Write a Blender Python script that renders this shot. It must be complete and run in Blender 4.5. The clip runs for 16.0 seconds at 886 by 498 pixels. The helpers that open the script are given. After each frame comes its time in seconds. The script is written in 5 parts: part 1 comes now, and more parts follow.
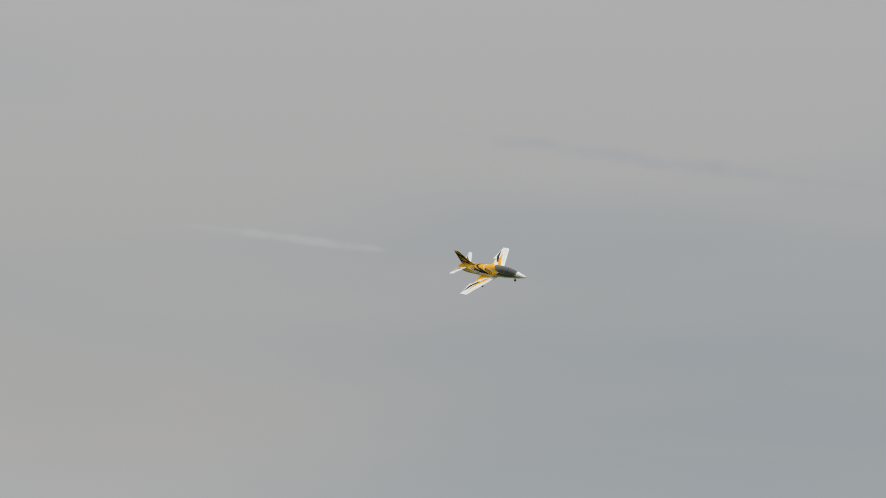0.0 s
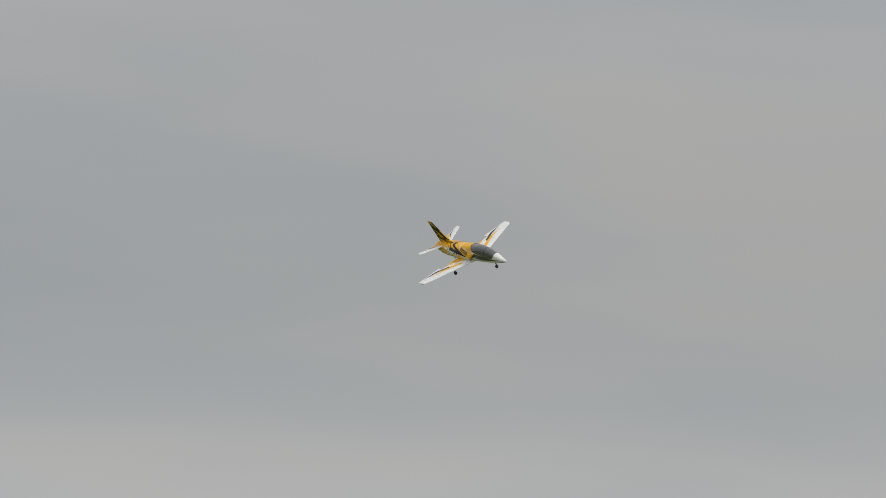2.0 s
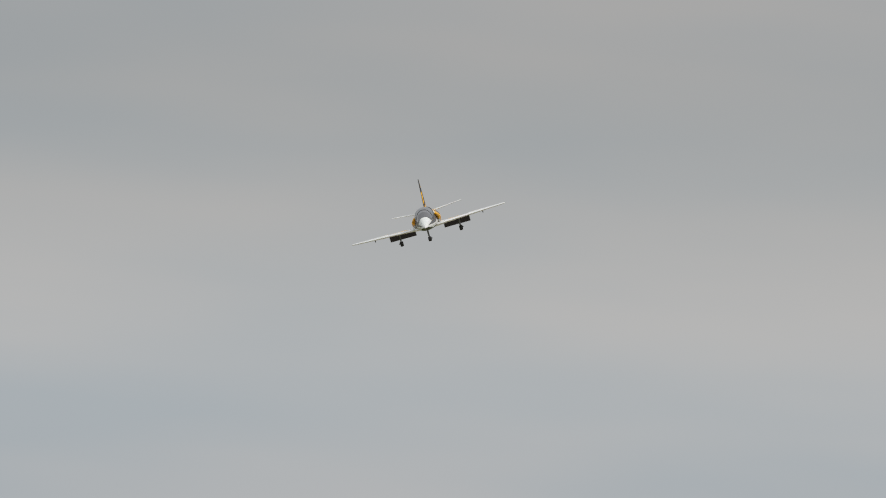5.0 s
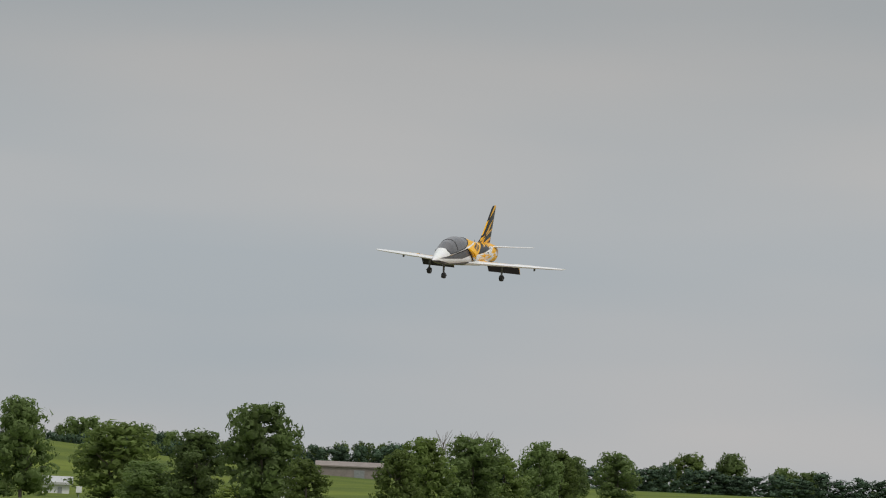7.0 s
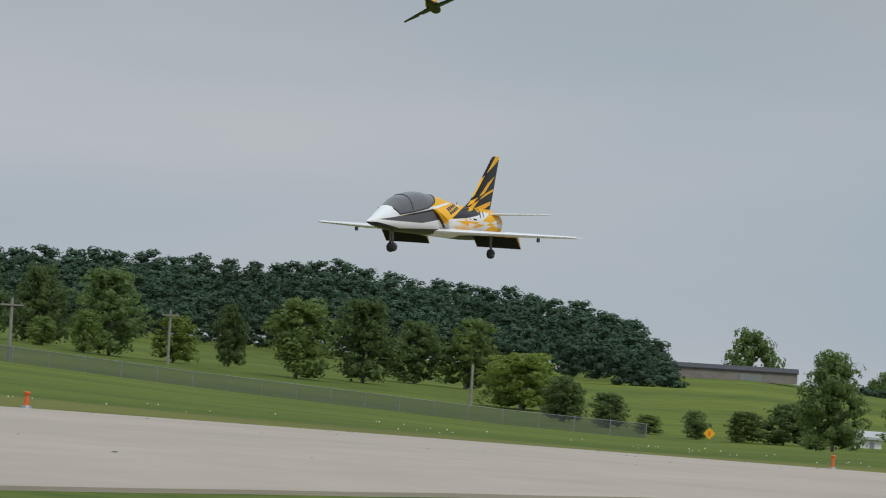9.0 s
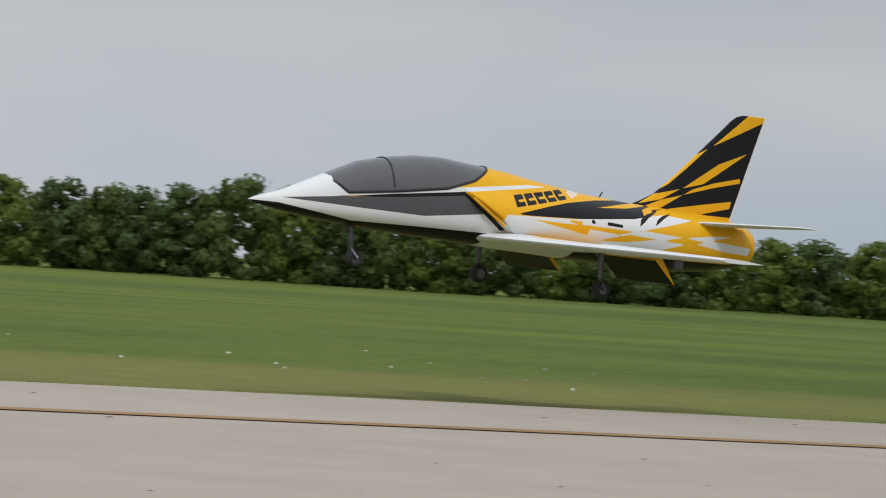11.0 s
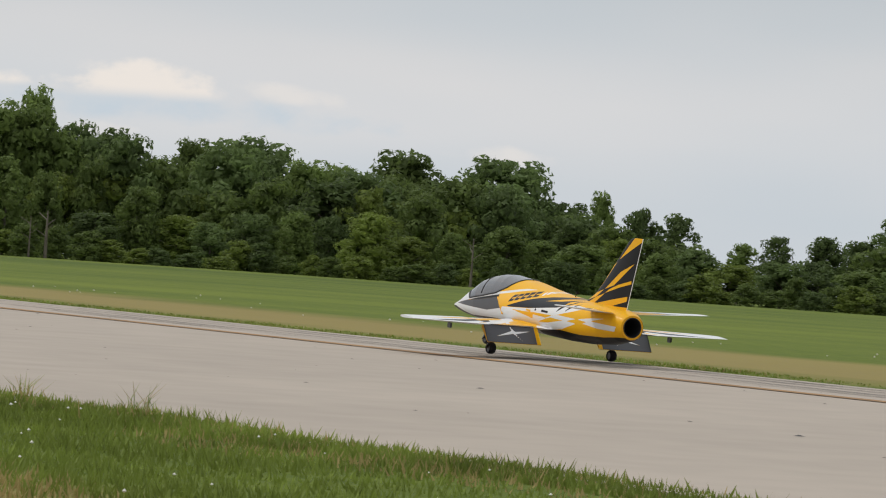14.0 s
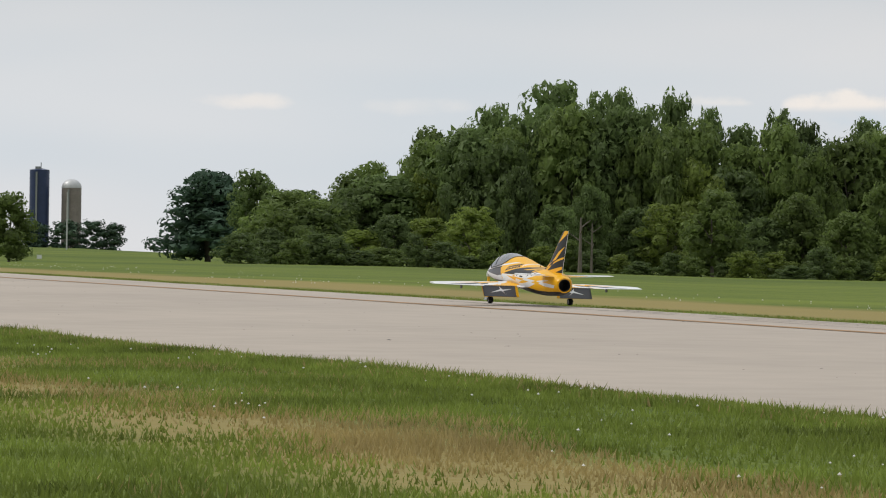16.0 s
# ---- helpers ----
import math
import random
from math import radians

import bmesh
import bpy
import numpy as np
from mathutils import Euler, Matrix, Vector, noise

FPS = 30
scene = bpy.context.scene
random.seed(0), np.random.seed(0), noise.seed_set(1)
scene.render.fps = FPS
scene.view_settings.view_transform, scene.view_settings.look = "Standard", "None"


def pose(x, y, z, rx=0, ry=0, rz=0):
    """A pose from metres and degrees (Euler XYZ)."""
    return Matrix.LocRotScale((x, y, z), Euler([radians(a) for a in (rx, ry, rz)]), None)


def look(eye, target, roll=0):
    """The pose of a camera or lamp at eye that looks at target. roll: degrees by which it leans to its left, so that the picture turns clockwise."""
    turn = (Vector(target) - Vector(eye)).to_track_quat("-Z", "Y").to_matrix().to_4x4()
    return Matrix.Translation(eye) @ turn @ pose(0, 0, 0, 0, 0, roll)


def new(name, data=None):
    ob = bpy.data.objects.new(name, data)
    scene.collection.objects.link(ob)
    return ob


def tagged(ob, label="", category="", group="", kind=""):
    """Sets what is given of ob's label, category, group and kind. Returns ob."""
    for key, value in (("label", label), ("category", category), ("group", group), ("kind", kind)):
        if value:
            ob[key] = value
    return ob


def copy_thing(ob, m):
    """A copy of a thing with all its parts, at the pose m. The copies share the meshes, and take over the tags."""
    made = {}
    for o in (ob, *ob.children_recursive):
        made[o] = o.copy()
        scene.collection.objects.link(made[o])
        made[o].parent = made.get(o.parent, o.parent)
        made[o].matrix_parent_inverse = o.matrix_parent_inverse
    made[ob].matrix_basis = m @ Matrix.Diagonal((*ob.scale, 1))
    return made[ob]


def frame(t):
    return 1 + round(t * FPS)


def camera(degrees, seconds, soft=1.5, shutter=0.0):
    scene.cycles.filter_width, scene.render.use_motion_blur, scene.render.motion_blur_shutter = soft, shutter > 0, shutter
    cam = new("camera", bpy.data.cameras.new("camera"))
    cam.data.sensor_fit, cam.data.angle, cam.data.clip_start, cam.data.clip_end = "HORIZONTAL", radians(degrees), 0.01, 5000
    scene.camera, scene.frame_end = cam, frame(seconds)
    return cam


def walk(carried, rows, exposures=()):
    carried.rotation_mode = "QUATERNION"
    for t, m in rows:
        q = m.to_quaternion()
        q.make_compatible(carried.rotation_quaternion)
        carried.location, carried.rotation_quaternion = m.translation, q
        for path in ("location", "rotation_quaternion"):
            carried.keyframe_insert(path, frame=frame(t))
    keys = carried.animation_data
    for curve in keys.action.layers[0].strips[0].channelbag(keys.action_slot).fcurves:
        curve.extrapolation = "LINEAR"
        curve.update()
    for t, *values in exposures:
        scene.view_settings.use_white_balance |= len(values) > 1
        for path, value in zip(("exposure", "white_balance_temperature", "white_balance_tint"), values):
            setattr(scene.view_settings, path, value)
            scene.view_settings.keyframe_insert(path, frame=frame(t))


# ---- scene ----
# ---------------------------------------------------------------- camera
EYE = 0.69


def aim(az, el):
    """A far point at an azimuth (degrees to the left of the runway's normal) and an elevation."""
    a, e = radians(az), radians(el)
    return (-math.sin(a) * math.cos(e) * 100, math.cos(a) * math.cos(e) * 100, EYE + math.sin(e) * 100)


CAM_ROWS = [
    (0, -66, 7.5, 3),
    (0.5, -69.2, 7.1, 3),
    (1, -72.2, 6.75, 3),
    (1.5, -74.7, 6.45, 3),
    (2, -76.7, 6.2, 3),
    (2.5, -78.3, 5.8, 3),
    (3, -79.5, 5.45, 3),
    (3.5, -80.3, 5.1, 3),
    (4, -79.94, 4.509, 2.88),
    (4.5, -79.596, 3.866, 2.76),
    (5, -79.269, 3.168, 2.643),
    (5.5, -78.954, 2.406, 2.525),
    (6, -78.645, 1.572, 2.409),
    (6.5, -76.632, 1.412, 2.433),
    (7, -75.037, 1.327, 2.603),
    (7.5, -73.467, 1.167, 2.788),
    (8, -71.341, 0.752, 3.225),
    (8.5, -68.729, 0.43, 3.444),
    (9, -65.148, 0.245, 3.523),
    (9.5, -60.402, 0.15, 3.154),
    (10, -53.953, -0.108, 3.594),
    (10.25, -50.38, -0.191, 3.657),
    (10.5, -45.477, -0.274, 3.72),
    (10.75, -38.875, -0.356, 3.784),
    (11, -30.193, -0.439, 3.847),
    (11.25, -19.276, -0.522, 3.91),
    (11.5, -6.607, -0.605, 3.973),
    (11.75, 6.479, -0.688, 4.036),
    (12, 18.373, -0.77, 4.1),
    (12.25, 28.073, -0.853, 4.163),
    (12.5, 35.4, -0.936, 4.226),
    (12.7, 40.914, -0.696, 4.155),
    (13, 47.578, -0.811, 4.213),
    (13.2, 51.46, -0.827, 4.082),
    (13.5, 57.004, -0.608, 3.668),
    (14, 62.761, -0.051, 3.466),
    (14.5, 66.612, -0.172, 3.165),
    (15, 69.451, -0.16, 2.915),
    (15.5, 71.79, -0.121, 1.95),
    (16, 73.573, -0.137, 0.828),
]
cam = camera(10.79, 16.0, soft=1.1, shutter=0.04)
walk(cam, [(t, look((0, 0, EYE), aim(az, el), roll)) for t, az, el, roll in CAM_ROWS],
     exposures=[(0.0, 0.0, 6500, 10), (7.0, 0.0, 6450, 10), (8.6, 0.0, 6000, 7), (10.0, 0.0, 5900, 8), (12.4, 0.0, 6350, 10), (14.5, 0.0, 6350, 10), (15.5, 0.1, 6350, 10), (16.0, 0.1, 6350, 10)])

# ---------------------------------------------------------------- light
world = bpy.data.worlds.new("overcast_sky")
scene.world = world
world.use_nodes = True
wn, wl = world.node_tree.nodes, world.node_tree.links
wn.clear()


def wnode(kind, **inputs):
    n = wn.new(kind)
    for k, v in inputs.items():
        n.inputs[k.replace("_", " ")].default_value = v
    return n


SUN_EL, SUN_AZ = 52.0, 150.0
sky = wn.new("ShaderNodeTexSky")
sky.sky_type, sky.sun_disc = "NISHITA", False
sky.sun_elevation, sky.sun_rotation = radians(SUN_EL), radians(SUN_AZ)
sky.air_density, sky.dust_density = 1.2, 2.5
sky_dim = wn.new("ShaderNodeVectorMath")
sky_dim.operation = "SCALE"
sky_dim.inputs["Scale"].default_value = 0.07
wl.new(sky.outputs[0], sky_dim.inputs[0])
coord = wn.new("ShaderNodeTexCoord")
stretch = wn.new("ShaderNodeMapping")
stretch.inputs["Scale"].default_value = (3.2, 3.2, 17.0)
stretch.inputs["Rotation"].default_value = (0.03, -0.04, 0)
wl.new(coord.outputs["Generated"], stretch.inputs[0])
puff = wnode("ShaderNodeTexNoise", Scale=1.3, Detail=3.0, Roughness=0.45)
wl.new(stretch.outputs[0], puff.inputs["Vector"])
# broad veils of grey
veil = wn.new("ShaderNodeValToRGB")
veil.color_ramp.elements[0].position, veil.color_ramp.elements[0].color = 0.33, (0.355, 0.388, 0.412, 1)
veil.color_ramp.elements[1].position, veil.color_ramp.elements[1].color = 0.67, (0.452, 0.442, 0.436, 1)
wl.new(puff.outputs["Fac"], veil.inputs[0])
split = wn.new("ShaderNodeSeparateXYZ")
wl.new(coord.outputs["Generated"], split.inputs[0])
# the overcast is brighter towards the clearing at -x and towards the zenith
side = wnode("ShaderNodeMapRange", From_Min=-1.0, From_Max=0.95, To_Min=1.31, To_Max=0.90)
wl.new(split.outputs["X"], side.inputs["Value"])
zen = wnode("ShaderNodeMapRange", From_Min=0.12, From_Max=0.9, To_Min=1.0, To_Max=2.1)
wl.new(split.outputs["Z"], zen.inputs["Value"])
glow = wnode("ShaderNodeMapRange", From_Min=0.02, From_Max=0.10, To_Min=1.32, To_Max=1.0)
glow.interpolation_type = "SMOOTHSTEP"
wl.new(split.outputs["Z"], glow.inputs["Value"])
zen_low = wn.new("ShaderNodeMath")
zen_low.operation = "MULTIPLY"
wl.new(zen.outputs[0], zen_low.inputs[0])
wl.new(glow.outputs[0], zen_low.inputs[1])
gain = wn.new("ShaderNodeMath")
gain.operation = "MULTIPLY"
wl.new(side.outputs[0], gain.inputs[0])
wl.new(zen_low.outputs[0], gain.inputs[1])
lit = wn.new("ShaderNodeVectorMath")
lit.operation = "SCALE"
wl.new(veil.outputs[0], lit.inputs[0])
wl.new(gain.outputs[0], lit.inputs["Scale"])
def wmath(op, *values):
    n = wn.new("ShaderNodeMath")
    n.operation = op
    for i, v in enumerate(values):
        if isinstance(v, (int, float)):
            n.inputs[i].default_value = v
        else:
            wl.new(v, n.inputs[i])
    return n.outputs[0]


# azimuth and elevation of the sky in degrees
sky_az = wmath("MULTIPLY", wmath("ARCTAN2", wmath("MULTIPLY", split.outputs["X"], -1.0), split.outputs["Y"]), 180 / math.pi)
sky_el = wmath("MULTIPLY", wmath("ARCSINE", split.outputs["Z"]), 180 / math.pi)
rag_map = wn.new("ShaderNodeMapping")
rag_map.inputs["Scale"].default_value = (90.0, 90.0, 160.0)
wl.new(coord.outputs["Generated"], rag_map.inputs[0])
rag = wnode("ShaderNodeTexNoise", Scale=1.0, Detail=5.0, Roughness=0.55)
wl.new(rag_map.outputs[0], rag.inputs["Vector"])
rag_out = wmath("MULTIPLY", wmath("SUBTRACT", rag.outputs["Fac"], 0.5), 2.6)


def cloud_patch(under, az, el, wide, high, tilt, colour, strength, soft, flat):
    """Lays one ragged cloud, flat below where asked, over the sky colour."""
    da, de = wmath("SUBTRACT", sky_az, az), wmath("SUBTRACT", sky_el, el)
    de = wmath("SUBTRACT", de, wmath("MULTIPLY", da, tilt))
    d = wmath("ADD", wmath("POWER", wmath("ABSOLUTE", wmath("DIVIDE", da, wide)), 2.0), wmath("POWER", wmath("ABSOLUTE", wmath("DIVIDE", de, high)), 2.0))
    edge = wnode("ShaderNodeMapRange", From_Min=0.0, From_Max=soft, To_Min=0.0, To_Max=strength)
    edge.interpolation_type = "SMOOTHSTEP"
    wl.new(wmath("ADD", wmath("SUBTRACT", 1.0, d), rag_out), edge.inputs["Value"])
    out = edge.outputs[0]
    if flat:
        foot = wnode("ShaderNodeMapRange", From_Min=-high * 0.35, From_Max=high * 0.15, To_Min=0.0, To_Max=1.0)
        foot.interpolation_type = "SMOOTHSTEP"
        wl.new(de, foot.inputs["Value"])
        out = wmath("MULTIPLY", out, foot.outputs[0])
    mix = wn.new("ShaderNodeMix")
    mix.data_type = "RGBA"
    wl.new(out, mix.inputs["Factor"])
    wl.new(under, mix.inputs["A"])
    mix.inputs["B"].default_value = (*colour, 1)
    return mix.outputs["Result"]


# cumulus low over the woods, pale wisps beside it, and two thin trails in the eastern sky
CREAM, PALE_BLUE, TRAIL, SHADE = (0.93, 0.85, 0.77), (0.56, 0.66, 0.74), (0.52, 0.52, 0.52), (0.30, 0.335, 0.37)
clouds = lit.outputs[0]
for patch in ((66.5, 1.45, 3.6, 0.22, 0.02, PALE_BLUE, 0.7, 1.6, False), (68.7, 1.66, 0.85, 0.22, -0.03, CREAM, 0.85, 0.8, True), (66.6, 1.66, 1.25, 0.38, 0.0, CREAM, 0.95, 0.8, True),
              (64.7, 1.72, 0.9, 0.14, 0.12, CREAM, 0.45, 1.2, False), (70.3, 1.68, 0.55, 0.13, 0.0, CREAM, 0.5, 1.2, True), (67.0, 1.16, 0.6, 0.12, 0.0, CREAM, 0.5, 1.2, False),
              (62.1, 1.12, 0.8, 0.14, 0.0, CREAM, 0.5, 1.2, False), (76.0, 1.64, 0.65, 0.12, 0.0, CREAM, 0.6, 1.4, False), (73.9, 1.6, 0.7, 0.14, 0.0, CREAM, 0.3, 1.4, False),
              (45.9, 1.2, 0.9, 0.14, 0.0, CREAM, 0.4, 1.4, False), (42.0, 1.25, 0.6, 0.12, 0.0, CREAM, 0.3, 1.4, False),
              (-64.1, 7.53, 1.5, 0.07, 0.07, TRAIL, 0.6, 2.2, False), (-68.6, 8.7, 3.2, 0.13, 0.085, SHADE, 0.4, 1.8, False)):
    clouds = cloud_patch(clouds, *patch)
cover = wn.new("ShaderNodeMix")
cover.data_type = "RGBA"
cover.inputs["Factor"].default_value = 0.9
wl.new(sky_dim.outputs[0], cover.inputs["A"])
wl.new(clouds, cover.inputs["B"])
back = wn.new("ShaderNodeBackground")
back.inputs["Strength"].default_value = 1.0
wl.new(cover.outputs["Result"], back.inputs["Color"])
wout = wn.new("ShaderNodeOutputWorld")
wl.new(back.outputs[0], wout.inputs[0])

sun = new("sun", bpy.data.lights.new("sun", "SUN"))
sun.data.energy, sun.data.angle, sun.data.color = 1.3, radians(12), (1.0, 0.95, 0.88)
sun.matrix_world = look((0, 0, 50), (-math.sin(radians(SUN_AZ)) * math.cos(radians(SUN_EL)) * -50,
                                     math.cos(radians(SUN_AZ)) * math.cos(radians(SUN_EL)) * -50,
                                     50 - 50 * math.sin(radians(SUN_EL))))


# ---------------------------------------------------------------- materials
def material(name, base, rough=0.6, metal=0.0, spread=0.25, scale=3.0, fine=40.0, bump=0.0, coat=0.0,
             per_object=0.0, alpha=1.0, ramp=None, spec=0.5, through_light=0.0):
    """A principled surface whose colour wanders at two scales, with an optional fine relief."""
    m = bpy.data.materials.new(name)
    m.use_nodes = True
    n, l = m.node_tree.nodes, m.node_tree.links
    p = n["Principled BSDF"]
    p.inputs["Roughness"].default_value, p.inputs["Metallic"].default_value = rough, metal
    p.inputs["Coat Weight"].default_value = coat
    p.inputs["Coat Roughness"].default_value = 0.08
    p.inputs["Alpha"].default_value = alpha
    p.inputs["Specular IOR Level"].default_value = spec
    geo = n.new("ShaderNodeNewGeometry") if ramp == "world" else n.new("ShaderNodeTexCoord")
    pos = geo.outputs["Position"] if ramp == "world" else geo.outputs["Object"]
    big, small = n.new("ShaderNodeTexNoise"), n.new("ShaderNodeTexNoise")
    big.inputs["Scale"].default_value, small.inputs["Scale"].default_value = scale, fine
    big.inputs["Detail"].default_value, small.inputs["Detail"].default_value = 5, 3
    l.new(pos, big.inputs["Vector"])
    l.new(pos, small.inputs["Vector"])
    mix = n.new("ShaderNodeMath")
    mix.operation = "MULTIPLY_ADD"
    l.new(big.outputs["Fac"], mix.inputs[0])
    mix.inputs[1].default_value = 0.6
    half = n.new("ShaderNodeMath")
    half.operation = "MULTIPLY"
    half.inputs[1].default_value = 0.4
    l.new(small.outputs["Fac"], half.inputs[0])
    l.new(half.outputs[0], mix.inputs[2])
    fac = mix.outputs[0]
    if per_object:
        info = n.new("ShaderNodeObjectInfo")
        add = n.new("ShaderNodeMath")
        add.operation = "MULTIPLY_ADD"
        l.new(info.outputs["Random"], add.inputs[0])
        add.inputs[1].default_value = per_object
        sub = n.new("ShaderNodeMath")
        sub.operation = "SUBTRACT"
        l.new(fac, sub.inputs[0])
        sub.inputs[1].default_value = per_object / 2
        l.new(sub.outputs[0], add.inputs[2])
        fac = add.outputs[0]
    cr = n.new("ShaderNodeValToRGB")
    e = cr.color_ramp.elements
    e[0].position, e[1].position = 0.3, 0.7
    e[0].color = (*[c * (1 - spread) for c in base], 1)
    e[1].color = (*[min(1, c * (1 + spread)) for c in base], 1)
    l.new(fac, cr.inputs[0])
    l.new(cr.outputs[0], p.inputs["Base Color"])
    if through_light:
        tr, mx = n.new("ShaderNodeBsdfTranslucent"), n.new("ShaderNodeMixShader")
        mx.inputs[0].default_value = through_light
        l.new(cr.outputs[0], tr.inputs["Color"])
        l.new(p.outputs[0], mx.inputs[1])
        l.new(tr.outputs[0], mx.inputs[2])
        l.new(mx.outputs[0], n["Material Output"].inputs["Surface"])
    if bump:
        b = n.new("ShaderNodeBump")
        b.inputs["Strength"].default_value, b.inputs["Distance"].default_value = bump, 0.02
        l.new(small.outputs["Fac"], b.inputs["Height"])
        l.new(b.outputs[0], p.inputs["Normal"])
    return m


YELLOW = material("yellow_paint", (0.88, 0.43, 0.006), 0.4, spread=0.05, scale=6, fine=60, coat=0.12)
BLACK = material("black_paint", (0.012, 0.012, 0.014), 0.42, spread=0.2, scale=6, fine=60, coat=0.1)
WHITE = material("white_paint", (0.78, 0.78, 0.77), 0.33, spread=0.05, scale=5, fine=50, coat=0.3)
DARK = material("dark_cavity", (0.012, 0.011, 0.011), 0.8, spread=0.2)
RUBBER = material("rubber", (0.022, 0.022, 0.024), 0.8, spread=0.25, fine=120, bump=0.1)
STEEL = material("brushed_steel", (0.12, 0.12, 0.125), 0.4, metal=0.8, spread=0.15)
TINT = material("smoked_canopy", (0.085, 0.082, 0.085), 0.12, spread=0.08, coat=0.6)
BARK = material("bark", (0.16, 0.135, 0.11), 0.9, spread=0.4, scale=1.2, fine=9, bump=0.6)
LEAF = [material("oak_leaves", (0.136, 0.190, 0.062), 0.62, spread=0.48, scale=3.2, fine=22, per_object=0.26, spec=0.25, through_light=0.5),
        material("maple_leaves", (0.158, 0.215, 0.058), 0.62, spread=0.48, scale=3.2, fine=22, per_object=0.26, spec=0.25, through_light=0.5),
        material("light_leaves", (0.190, 0.245, 0.050), 0.6, spread=0.5, scale=3.2, fine=22, per_object=0.15, spec=0.25, through_light=0.5),
        material("pine_needles", (0.056, 0.098, 0.060), 0.65, spread=0.5, scale=3.2, fine=22, per_object=0.12, spec=0.25, through_light=0.3)]
# bluish, desaturated green: the haze of distance is put into the base colour
FAR_LEAF = material("hazed_hill_leaves", (0.054, 0.088, 0.052), 0.8, spread=0.5, scale=0.05, fine=0.35, ramp="world", spec=0.2)
CONCRETE = material("runway_concrete", (0.385, 0.326, 0.264), 0.85, spread=0.13, scale=0.22, fine=2.2, ramp="world", bump=0.12)
STRIPE = material("faded_orange_paint", (0.30, 0.165, 0.060), 0.8, spread=0.3, scale=0.8, fine=9, ramp="world")
TAR = material("tar_sealant", (0.045, 0.043, 0.042), 0.75, spread=0.3, scale=2, fine=14, ramp="world")
BLADE = material("grass_blades", (0.205, 0.258, 0.048), 0.6, spread=0.65, scale=0.9, fine=8, ramp="world", spec=0.2, through_light=0.35)
DRY = material("dry_grass_blades", (0.40, 0.315, 0.130), 0.7, spread=0.35, scale=0.9, fine=8, ramp="world", spec=0.2, through_light=0.35)
PETAL = material("clover_petals", (0.72, 0.70, 0.64), 0.7, spread=0.15)
ORANGE = material("safety_orange", (0.75, 0.16, 0.03), 0.55, spread=0.15, scale=4, fine=30)
FABRIC = material("orange_nylon", (0.72, 0.22, 0.075), 0.75, spread=0.2, scale=2.5, fine=24, bump=0.2)
GALV = material("galvanised_steel", (0.30, 0.31, 0.31), 0.5, metal=0.6, spread=0.2)
WOODPOLE = material("weathered_pole", (0.25, 0.23, 0.20), 0.9, spread=0.3, scale=1, fine=12)
BRICK = material("red_brick", (0.24, 0.105, 0.075), 0.85, spread=0.3, scale=1.5, fine=12)
SHINGLE = material("dark_shingles", (0.045, 0.045, 0.052), 0.85, spread=0.3, scale=1.5, fine=8)
SIDING = material("white_siding", (0.70, 0.70, 0.68), 0.7, spread=0.08)
BLUE = material("blue_enamel", (0.025, 0.040, 0.105), 0.35, spread=0.2, scale=0.6, fine=4)
STAVE = material("concrete_staves", (0.24, 0.205, 0.185), 0.85, spread=0.2, scale=0.6, fine=3)
METALROOF = material("pale_metal", (0.50, 0.50, 0.49), 0.45, metal=0.3, spread=0.12)
PANE = material("window_glass", (0.03, 0.035, 0.04), 0.08, spread=0.1)


